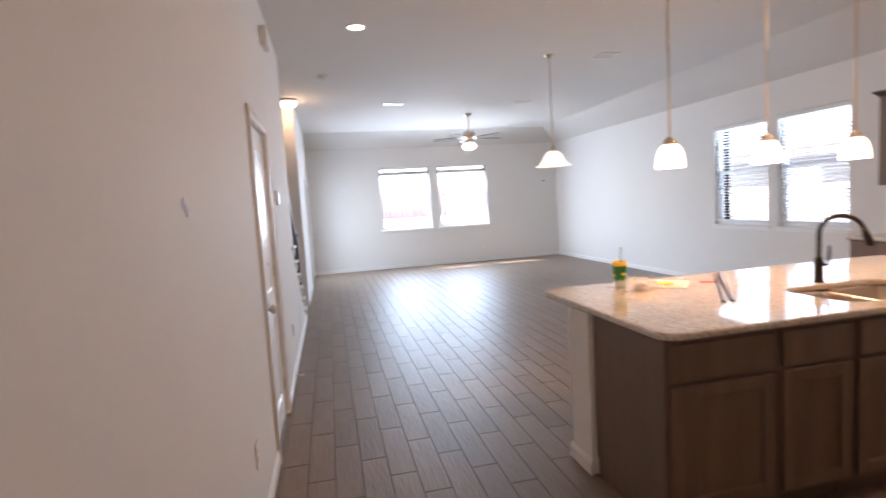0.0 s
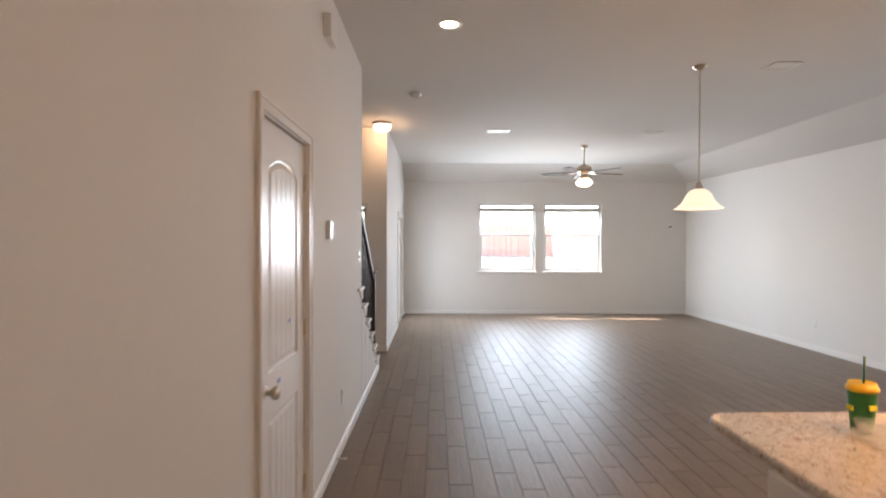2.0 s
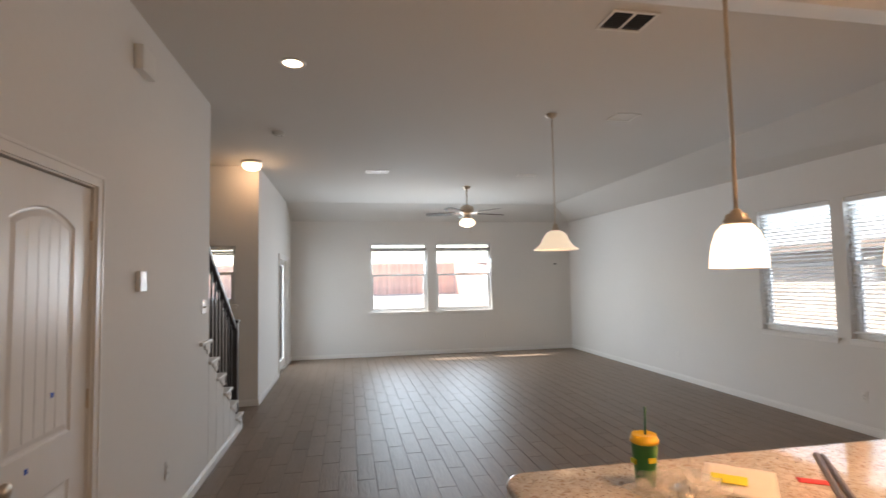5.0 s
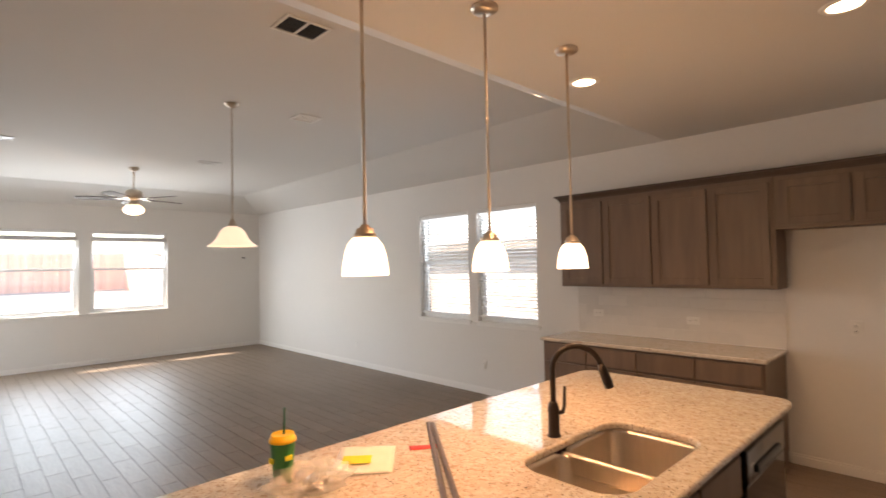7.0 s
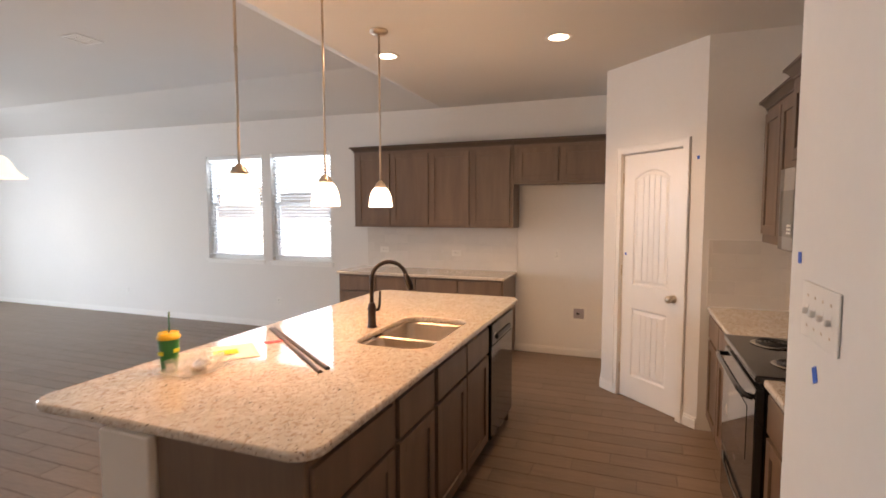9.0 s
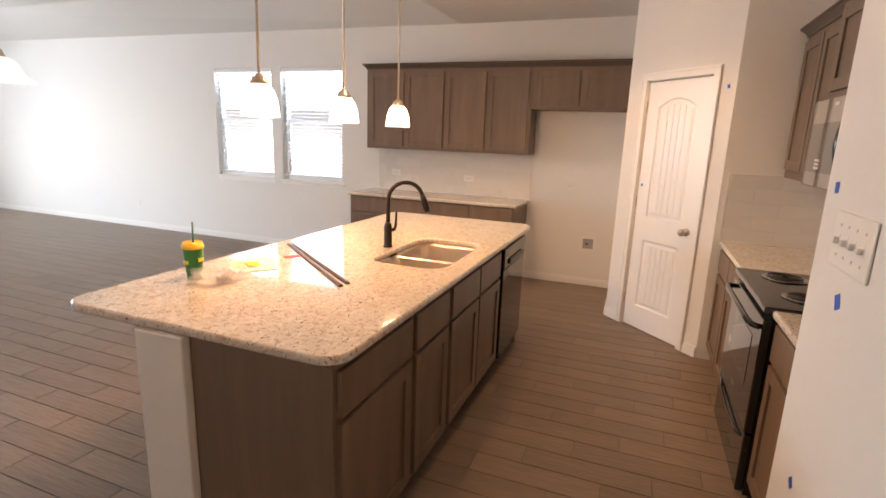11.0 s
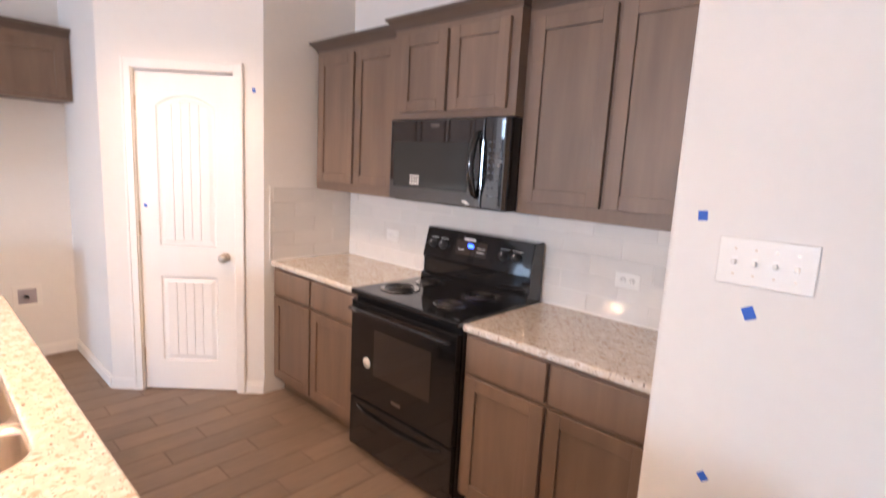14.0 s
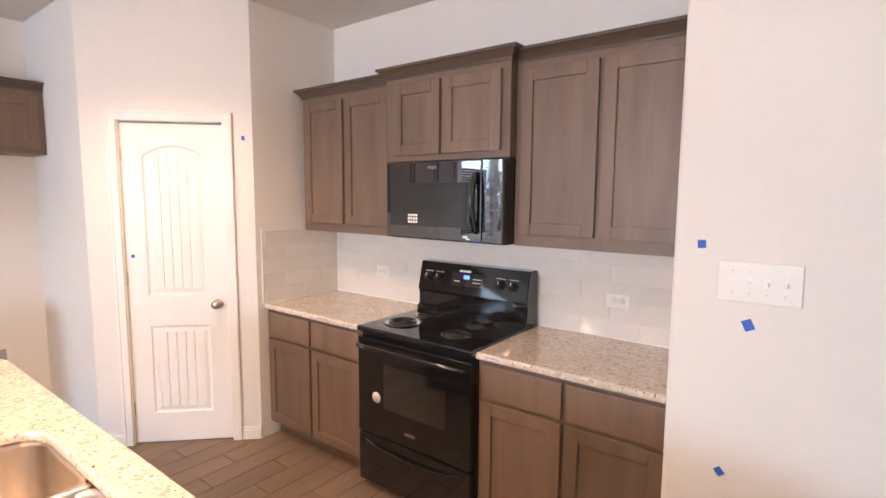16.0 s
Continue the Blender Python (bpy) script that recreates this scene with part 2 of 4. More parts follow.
def tube(points, r, mat, n=12):
    """A round bar along points."""
    bm = bmesh.new()
    pts = [Vector(p) for p in points]
    rings = []
    for k, p in enumerate(pts):
        d = (pts[min(k + 1, len(pts) - 1)] - pts[max(k - 1, 0)]).normalized()
        a = d.orthogonal().normalized() if not rings else (rings[-1][1] - d * rings[-1][1].dot(d)).normalized()
        b = d.cross(a)
        rr = r[k] if isinstance(r, (list, tuple)) else r
        rings.append(([bm.verts.new(p + rr * (math.cos(2 * math.pi * j / n) * a + math.sin(2 * math.pi * j / n) * b)) for j in range(n)], a))
    for (x, _), (y, _) in zip(rings, rings[1:]):
        for j in range(n):
            bm.faces.new((x[j], x[(j + 1) % n], y[(j + 1) % n], y[j]))
    bm.faces.new(rings[0][0])
    bm.faces.new(rings[-1][0])
    return mesh_of(bm, mat, True)


def slab(outline, z0, z1, mat, bevel=0.0, seg=3, m=None, hole=None):
    """A plate cut to an outline in x and y, with an optional hole."""
    bm = bmesh.new()
    top = [bm.verts.new((x, y, z1)) for x, y in outline]
    edges = [bm.edges.new((top[k], top[(k + 1) % len(top)])) for k in range(len(top))]
    if hole:
        inner = [bm.verts.new((x, y, z1)) for x, y in hole]
        edges += [bm.edges.new((inner[k], inner[(k + 1) % len(inner)])) for k in range(len(inner))]
        bmesh.ops.triangle_fill(bm, edges=edges, use_beauty=True)
    else:
        bm.faces.new(top)
    got = bmesh.ops.extrude_face_region(bm, geom=bm.faces[:])
    bmesh.ops.translate(bm, verts=[v for v in got["geom"] if isinstance(v, bmesh.types.BMVert)], vec=(0, 0, z0 - z1))
    if bevel:
        bm.edges.ensure_lookup_table()
        bmesh.ops.recalc_face_normals(bm, faces=bm.faces)
        sharp = [e for e in bm.edges if len(e.link_faces) == 2 and e.calc_face_angle(0) > 1.2 and abs(e.verts[0].co.z - e.verts[1].co.z) < 1e-5]
        bmesh.ops.bevel(bm, geom=sharp, offset=bevel, segments=seg, affect="EDGES", profile=0.5)
    if m:
        bmesh.ops.transform(bm, matrix=m, verts=bm.verts)
    return mesh_of(bm, mat)


def round_rect(x0, y0, x1, y1, r, n=6):
    pts = []
    for cx, cy, a in ((x1 - r, y0 + r, -90), (x1 - r, y1 - r, 0), (x0 + r, y1 - r, 90), (x0 + r, y0 + r, 180)):
        for k in range(n + 1):
            t = radians(a + 90 * k / n)
            pts.append((cx + r * math.cos(t), cy + r * math.sin(t)))
    return pts


def thing(name, m, label, category, group=""):
    ob = new(name)
    ob.empty_display_size = 0.1
    ob.matrix_world = m
    return tagged(ob, label, category, group)


def part(parent, name, me, label="", m=None):
    ob = new(name, me)
    ob.parent = parent
    if m:
        ob.matrix_basis = m
    return tagged(ob, label)


def each(parent, name, spec, mat, bevel=0.0, m=None):
    """One part for each box."""
    for one in spec:
        part(parent, name, boxes([one], mat, bevel, m))


def structure(name, me, label="", category=""):
    return tagged(new(name, me), label, category, kind="structure")


UP_Y = pose(0, 0, 0, 90, 0, 0)  # turns a plate drawn in x and y upright, its depth towards -y

# ---- large structure ----
XW, XE, YN, YS = -0.16, 6.08, 12.39, -0.04
ZK, ZL = 2.82, 3.195


def wall_with_holes(name, axis, at, thick, a0, a1, z1, holes, label, z0=-0.1):
    """A wall along x or y from a0 to a1, on plane `at`, thickness away from the room, with (b0, b1, zlo, zhi) holes in order."""
    spec, cur = [], a0

    def put(p, q, lo, hi):
        if q - p > 1e-4 and hi - lo > 1e-4:
            if axis == "x":
                spec.append(((p, at, lo), (q, at + thick, hi)))
            else:
                spec.append(((at, p, lo), (at + thick, q, hi)))

    for b0, b1, zl, zh in holes:
        put(cur, b0, z0, z1)
        put(b0, b1, z0, zl)
        put(b0, b1, zh, z1)
        cur = b1
    put(cur, a1, z0, z1)
    return structure(name, boxes(spec, M_WALL), label, "wall")


WIN_N = ((1.485, 2.735, 0.935, 2.435), (2.92, 4.19, 0.935, 2.435))
WIN_E = ((4.80, 5.75, 0.93, 2.39), (5.90, 6.88, 0.93, 2.39))
PATIO = (10.56, 11.90, 0.0, 2.08)
LDOOR = (3.315, 4.045, 0.0, 2.085)
wall_with_holes("wall_north", "x", YN, 0.16, -0.36, 6.24, 3.3, WIN_N, "white painted drywall with two window openings")
wall_with_holes("wall_east", "y", XE, 0.16, 1.2, YN, 3.3, WIN_E, "white painted drywall with two window openings")
wall_with_holes("wall_west", "y", XW, -0.12, -2.7, 6.07, 3.3, (LDOOR,), "white painted drywall with a door opening")
wall_with_holes("wall_patio", "y", XW, -0.16, 8.52, YN, 3.3, (PATIO,), "white painted drywall beside the patio")
wall_with_holes("wall_stair_end", "x", 8.52, 0.16, -2.2, XW - 0.16, 3.3, ((-1.15, -0.45, 1.335, 2.115),), "white painted drywall with a small window")
wall_with_holes("wall_stair_side", "y", -1.50, -0.12, 2.0, 8.52, 3.3, (), "white painted drywall beside the stairs")
wall_with_holes("wall_stair_back", "x", 2.0, -0.12, -1.62, XW - 0.12, 3.3, (), "white painted drywall")
wall_with_holes("wall_kitchen_south", "x", YS, -0.12, 1.77, 4.55, 3.0, (), "white painted drywall behind the range")
wall_with_holes("wall_pantry_side", "y", 4.43, 0.12, YS, 0.64, 3.0, (), "white painted drywall beside the counter")
wall_with_holes("wall_fridge_side", "x", 1.35, -0.12, 5.14, XE, 3.0, (), "white painted drywall of the fridge alcove")
wall_with_holes("wall_hall_east", "y", 1.14, 0.12, -2.7, 0.61, 3.0, (), "white painted hallway drywall")
wall_with_holes("wall_hall_end", "x", -2.7, -0.12, XW - 0.12, 1.26, 3.0, (), "white painted hallway drywall")

# stub wall beside the counter, with rounded corners
bm = bmesh.new()
add_box(bm, (1.14, 0.61, -0.1), (1.89, 0.742, 3.0))
add_box(bm, (1.77, YS, -0.1), (1.89, 0.61, 3.0))
vert = [e for e in bm.edges if abs(e.verts[0].co.z - e.verts[1].co.z) > 1 and e.verts[0].co.y > 0.735]
bmesh.ops.bevel(bm, geom=vert, offset=0.018, segments=4, affect="EDGES", profile=0.5)
structure("wall_switch", mesh_of(bm, M_WALL), "white painted drywall with rounded corners", "wall")

# diagonal pantry wall with a door opening
DIAG = pose(4.43, 0.64, 0, 0, 0, 45)  # local x runs along the wall, the room lies on +y
DLEN = 0.71 * math.sqrt(2)
PD0, PD1, PDH = 0.178, 0.798, 2.08
structure("wall_pantry", boxes([((0, -0.12, -0.1), (PD0, 0, 3.0)), ((PD1, -0.12, -0.1), (DLEN, 0, 3.0)), ((PD0, -0.12, PDH), (PD1, 0, 3.0))], M_WALL, m=DIAG),
          "white painted diagonal drywall with a door opening", "wall")
structure("wall_pantry_back", boxes([((4.55, -0.16, -0.1), (6.24, -0.04, 3.0)), ((6.08, -0.04, -0.1), (6.24, 1.2, 3.0))], M_WALL), "plain drywall inside the pantry", "wall")

# ceiling: flat kitchen, hipped slopes, raised flat living room
YF, YI, XI, YNI, ZNE = 3.25, 3.97, 5.43, 11.65, 2.90
bm = bmesh.new()
P = [bm.verts.new(v) for v in ((-1.7, -2.9, ZK), (6.3, -2.9, ZK), (6.3, YF, ZK), (-0.25, YF, ZK),
                               (-0.25, YI, ZL), (XI, YI, ZL), (XI, YNI, ZL), (-0.25, YNI, ZL),
                               (XE, YF, ZK), (XE, YN, ZNE), (-0.25, YN, ZNE), (-1.7, YF, ZK))]
for f in ((0, 1, 2, 8, 3, 11), (3, 8, 5, 4), (8, 9, 6, 5), (9, 10, 7, 6), (4, 5, 6, 7)):
    bm.faces.new([P[k] for k in f])
got = bmesh.ops.extrude_face_region(bm, geom=bm.faces[:])
bmesh.ops.translate(bm, verts=[v for v in got["geom"] if isinstance(v, bmesh.types.BMVert)], vec=(0, 0, 0.5))
add_box(bm, (-1.7, YF + 0.01, ZL), (-0.24, 8.66, ZL + 0.3))
add_box(bm, (-0.5, -0.2, 3.302), (6.24, 12.6, 3.4))
structure("ceiling", mesh_of(bm, M_CEIL), "off-white textured ceiling, flat with sloped edges", "ceiling")

structure("floor", boxes([((-1.62, -0.1, -0.12), (6.2, 12.5, -0.004)), ((-0.32, -2.8, -0.12), (1.26, -0.1, -0.004))], M_GROUT), "dark wood-look plank tile floor with grout lines", "floor")


def baseboard(x0, y0, x1, y1, h=0.085, t=0.014):
    """A skirting board on a wall line; the room lies to the left of its run."""
    d = Vector((x1 - x0, y1 - y0, 0))
    m = pose(x0, y0, 0, 0, 0, math.degrees(math.atan2(d.y, d.x)))
    L = d.length
    me = boxes([((0, 0, 0), (L, t, h * 0.78)), ((0, 0, h * 0.78), (L, t * 0.6, h))], M_TRIM, 0.002, m)
    return structure("baseboard", me, "white painted wooden baseboard", "baseboard")


for run in ((XE, 4.345, XE, YN), (XE, YN, XW, YN), (XW, YN, XW, 11.965), (XW, 10.495, XW, 8.51), (XW, 8.52, -1.5, 8.52), (XW, 7.45, XW, 4.085), (XW, 3.265, XW, -2.7),
            (5.14, 1.35, XE, 1.35), (XE, 1.35, XE, 2.335), (1.14, 0.742, 1.88, 0.742)):
    baseboard(*run)
for a, b in ((0.0, PD0 - 0.06), (PD1 + 0.06, DLEN)):
    p, q = DIAG @ Vector((a, 0, 0)), DIAG @ Vector((b, 0, 0))
    baseboard(p.x, p.y, q.x, q.y)


# ---- doors ----
def panel_door(name, m, w, h, label, knob_side, tape=()):
    """A two-panel door with an arched, grooved upper panel; front towards +y, local x along its width."""
    root = thing(name, m, label, "door")
    root["kind"] = "structure"
    S, core, f = 0.122 if w < 0.65 else 0.135, -0.036, -0.004
    mid0, mid1, bot, top, rise, inset = 0.785, 0.985, 0.205, h - 0.135, 0.068, 0.042
    part(root, "slab", boxes([((0.001, core, 0.008), (w - 0.001, f - 0.009, h - 0.001))], M_DOOR))
    spec = [((0.001, f - 0.009, 0.008), (S, f, h - 0.001)), ((w - S, f - 0.009, 0.008), (w - 0.001, f, h - 0.001)),
            ((S, f - 0.009, 0.008), (w - S, f, bot)), ((S, f - 0.009, mid0), (w - S, f, mid1))]
    part(root, "frame", boxes(spec, M_DOOR))
    upright = pose(0, f - 0.009, 0) @ Matrix(((1, 0, 0, 0), (0, 0, 1, 0), (0, 1, 0, 0), (0, 0, 0, 1)))

    def arch(x, g):
        return top - g - rise * (2 * (x - S) / (w - 2 * S) - 1) ** 2

    arc = [(S + (w - 2 * S) * k / 16, arch(S + (w - 2 * S) * k / 16, 0)) for k in range(17)]
    part(root, "top_rail", slab(arc + [(w - S, h - 0.001), (S, h - 0.001)], 0, 0.009, M_DOOR, m=upright))

    def outline(g, lower):
        """The edge of a panel, drawn in by g, with its depth profile at each point."""
        if lower:
            return [(S + g, bot + g), (w - S - g, bot + g), (w - S - g, mid0 - g), (S + g, mid0 - g)]
        xs = [S + g + (w - 2 * S - 2 * g) * k / 16 for k in range(17)]
        return [(S + g, mid1 + g), (w - S - g, mid1 + g)] + [(x, arch(x, g)) for x in reversed(xs)]

    for lower in (False, True):
        bm = bmesh.new()
        rings = [[bm.verts.new((x, f + y, z)) for x, z in outline(g, lower)] for g, y in ((0.0, -0.0005), (0.006, -0.006), (0.012, -0.0075), (0.020, -0.0075), (inset, -0.0025))]
        for p, q in zip(rings, rings[1:]):
            for k in range(len(p)):
                bm.faces.new((p[k], p[(k + 1) % len(p)], q[(k + 1) % len(p)], q[k]))
        part(root, "moulding", mesh_of(bm, M_DOOR))
        n = 5
        pw = (w - 2 * S - 2 * inset) / n
        for k in range(n):
            x0, x1 = S + inset + k * pw + (0.0018 if k else 0), S + inset + (k + 1) * pw - (0.0018 if k < n - 1 else 0)
            if lower:
                shape = [(x0, bot + inset), (x1, bot + inset), (x1, mid0 - inset), (x0, mid0 - inset)]
            else:
                shape = [(x0, mid1 + inset), (x1, mid1 + inset)] + [(x, arch(x, inset)) for x in (x1, (x0 + x1) / 2, x0)]
            part(root, "plank", slab(shape, 0.0005, 0.0065, M_DOOR, m=upright))
    kx = 0.065 if knob_side < 0 else w - 0.065
    knob = lathe([(0.031, 0), (0.031, 0.006), (0.012, 0.010), (0.011, 0.030), (0.022, 0.038), (0.029, 0.050), (0.027, 0.062), (0.012, 0.068), (0.001, 0.069)], M_NICKEL, 20)
    part(root, "knob", knob, "brushed nickel knob", pose(kx, f, 0.925, -90, 0, 0))
    hx = w + 0.004 if knob_side < 0 else -0.004
    for hz in (0.2, 1.05, 1.83):
        part(root, "hinge", boxes([((hx - 0.008, f, hz), (hx + 0.008, f + 0.010, hz + 0.09))], M_NICKEL, 0.002))
    for tx, tz in tape:
        part(root, "tape_dot", boxes([((tx - 0.010, f + 0.0005, tz - 0.010), (tx + 0.010, f + 0.0017, tz + 0.010))], M_TAPE, m=None), "blue tape")
    return root


def casing(name, m, x0, x1, h, t=0.016, w=0.058):
    spec = [((x0 - w, 0, 0), (x0, t, h + w)), ((x1, 0, 0), (x1 + w, t, h + w)), ((x0, 0, h), (x1, t, h + w)),
            ((x0 - w + 0.004, t, 0), (x0 - w + 0.018, t + 0.005, h + w - 0.004)), ((x1 + w - 0.018, t, 0), (x1 + w - 0.004, t + 0.005, h + w - 0.004)),
            ((x0 - w + 0.018, t, h + w - 0.018), (x1 + w - 0.018, t + 0.005, h + w - 0.004))]
    jamb = [((x0 - 0.012, -0.12, 0), (x0 + 0.006, 0.002, h)), ((x1 - 0.006, -0.12, 0), (x1 + 0.012, 0.002, h)), ((x0 + 0.006, -0.12, h - 0.006), (x1 - 0.006, 0.002, h + 0.012))]
    return structure(name, boxes(spec + jamb, M_TRIM, 0.0015, m), "white painted door casing", "door frame")


panel_door("door_pantry", DIAG @ pose(PD0 + 0.007, -0.010, 0), PD1 - PD0 - 0.014, PDH - 0.012, "white two-panel arched pantry door, closed", -1, ((0.565, 1.24),))
casing("trim_pantry_door", DIAG, PD0, PD1, PDH)
# its door leaf faces +x: local x runs towards -y
LW = pose(XW, LDOOR[1], 0, 0, 0, -90)
panel_door("door_closet", LW @ pose(0.007, -0.010, 0), 0.716, LDOOR[3] - 0.012, "white two-panel arched door in the side wall, closed", 1, ((0.28, 1.17), (0.44, 0.92)))
casing("trim_closet_door", LW, 0.0, 0.73, LDOOR[3])
structure("wall_closet_back", boxes([((-0.45, 3.2, -0.1), (-0.36, 4.3, 2.4))], M_WALL), "plain drywall behind the closet door", "wall")


# ---- windows ----
def window(name, m, w, z0, z1, label, blind_drop, slat_tilt=8, raised=False):
    """A single-hung vinyl window; local x along the wall, +y into the room, the wall's face at y = 0."""
    root = thing(name, m, label, "window")
    root["kind"] = "structure"
    h, mid = z1 - z0, z0 + (z1 - z0) * 0.53
    part(root, "frame", boxes([((0, -0.13, z0), (0.045, -0.06, z1)), ((w - 0.045, -0.13, z0), (w, -0.06, z1)), ((0.045, -0.13, z0), (w - 0.045, -0.06, z0 + 0.045)), ((0.045, -0.13, z1 - 0.045), (w - 0.045, -0.06, z1))], M_VINYL, 0.004))
    part(root, "sash", boxes([((0.045, -0.115, z0 + 0.045), (0.075, -0.08, mid + 0.02)), ((w - 0.075, -0.115, z0 + 0.045), (w - 0.045, -0.08, mid + 0.02)), ((0.075, -0.115, z0 + 0.045), (w - 0.075, -0.08, z0 + 0.075)),
                              ((0.075, -0.118, mid - 0.02), (w - 0.075, -0.075, mid + 0.02))], M_VINYL, 0.003))
    part(root, "latch", boxes([((w / 2 - 0.03, -0.080, mid + 0.020), (w / 2 + 0.03, -0.06, mid + 0.032))], M_VINYL, 0.003))
    for lo, hi, y in ((z0 + 0.075, mid - 0.02, -0.100), (mid + 0.02, z1 - 0.045, -0.112)):
        g = part(root, "pane", boxes([((0.05, y, lo), (w - 0.05, y + 0.004, hi))], M_GLASS))
        g.visible_shadow = False
    part(root, "sill", boxes([((-0.035, -0.055, z0 - 0.022), (w + 0.035, 0.028, z0 + 0.001))], M_TRIM, 0.005), "white painted sill")
    part(root, "apron", boxes([((-0.015, 0.0, z0 - 0.060), (w + 0.015, 0.012, z0 - 0.022))], M_TRIM, 0.003))
    # blind: head rail, slats and bottom rail
    part(root, "head_rail", boxes([((0.012, -0.052, z1 - (0.03 if raised else 0.055)), (w - 0.012, -0.004, z1 - 0.004))], M_VINYL, 0.004))
    zb = z1 - blind_drop
    n = max(6, int((blind_drop - 0.06) / 0.042))
    me = boxes([((0.016, -0.025, -0.0015), (w - 0.016, 0.025, 0.0015))], M_VINYL)
    gap = (blind_drop - 0.09) / n
    z_top = z1 - 0.07
    if raised:
        n, gap, z_top = 10, 0.006, zb + 0.075
    for k in range(n):
        part(root, "slat", me, m=pose(0, -0.029, z_top - k * gap, slat_tilt, 0, 0))
    part(root, "bottom_rail", boxes([((0.016, -0.052, zb - 0.004), (w - 0.016, -0.006, zb + 0.016))], M_VINYL, 0.003))
    each(root, "cord", [((x, -0.030, zb), (x + 0.002, -0.028, z1 - 0.05)) for x in (0.14, w - 0.14)], M_VINYL)
    return root


for k, (a, b, zl, zh) in enumerate(WIN_N):
    # faces -y: local x runs towards -x
    window("window_%d" % (k + 1), pose(b, YN, 0, 0, 0, 180), b - a, zl, zh, "white vinyl window with its blind pulled up", 0.185, 3, True)
for k, (a, b, zl, zh) in enumerate(WIN_E):
    window("window_%d" % (k + 3), pose(XE, a, 0, 0, 0, 90), b - a, zl, zh, "white vinyl window with an open slatted blind", 1.40, 12)
window("window_5", pose(-0.45, 8.52, 0, 0, 0, 180), 0.70, 1.335, 2.115, "small white vinyl window at the stairs", 0.12)

# patio door: full glass with a blind between the panes; local x towards -y, front +x
pd = thing("door_patio", pose(XW, PATIO[1], 0, 0, 0, -90), "white patio door with a full clear glass pane", "door")
pd["kind"] = "structure"
W = PATIO[1] - PATIO[0]
part(pd, "frame", boxes([((0, -0.15, 0), (0.03, 0.0, 2.07)), ((W - 0.03, -0.15, 0), (W, 0.0, 2.07)), ((0.03, -0.15, 2.04), (W - 0.03, 0.0, 2.07))], M_TRIM, 0.003))
part(pd, "leaf", boxes([((0.034, -0.10, 0.01), (0.15, -0.055, 2.035)), ((W - 0.15, -0.10, 0.01), (W - 0.034, -0.055, 2.035)), ((0.15, -0.10, 0.01), (W - 0.15, -0.055, 0.16)), ((0.15, -0.10, 1.95), (W - 0.15, -0.055, 2.035))], M_DOOR, 0.004))
part(pd, "pane", boxes([((0.15, -0.080, 0.16), (W - 0.15, -0.076, 1.95))], M_GLASS)).visible_shadow = False
part(pd, "handle", tube([(W - 0.09, -0.055, 0.96), (W - 0.09, -0.01, 0.96), (W - 0.19, -0.005, 0.96)], 0.009, M_NICKEL), "nickel lever")
casing("trim_patio_door", pose(XW, PATIO[1], 0, 0, 0, -90), 0.0, W, 2.07)


# ---- kitchen cabinets ----
def shaker(w, h, mat=None, rail=0.058, t=0.019):
    """A framed door, local x and z across it, its front towards -y at y = -t."""
    return boxes([((0, -t, 0), (rail, 0, h)), ((w - rail, -t, 0), (w, 0, h)), ((rail, -t, 0), (w - rail, 0, rail)), ((rail, -t, h - rail), (w - rail, 0, h)),
                  ((rail - 0.002, -0.008, rail - 0.002), (w - rail + 0.002, -0.001, h - rail + 0.002))], mat or M_WOOD, 0.0015)


def flat_front(w, h, t=0.019):
    return boxes([((0, -t, 0), (w, 0, h))], M_WOOD, 0.003, seg=2)


def base_cabinet(m, w, d, cols, label, group, h=0.880, hollow=False):
    """A base unit on a recessed plinth: a drawer front above a framed door in each column; front at y = 0."""
    root = thing("base_cabinet", m, label, "cabinet", group)
    shell = [((0, 0.0, 0.10), (0.018, d, h)), ((w - 0.018, 0.0, 0.10), (w, d, h)), ((0.018, d - 0.012, 0.10), (w - 0.018, d, h)), ((0.018, 0.0, 0.10), (w - 0.018, d - 0.012, 0.118)), ((0.018, 0.0, 0.118), (w - 0.018, 0.019, h))]
    part(root, "body", boxes(shell if hollow else [((0, 0.0, 0.10), (w, d, h))], M_WOODDARK, 0.001))
    part(root, "plinth", boxes([((0.004, 0.07, 0.0), (w - 0.004, d - 0.01, 0.10))], M_WOODDARK))
    cw = w / cols
    for k in range(cols):
        x0 = k * cw + (0.022 if k == 0 else 0.010)
        x1 = (k + 1) * cw - (0.022 if k == cols - 1 else 0.010)
        part(root, "drawer_front", flat_front(x1 - x0, 0.160), m=pose(x0, -0.0005, h - 0.178))
        part(root, "door", shaker(x1 - x0, h - 0.178 - 0.125 - 0.02), m=pose(x0, -0.0005, 0.125))
    return root


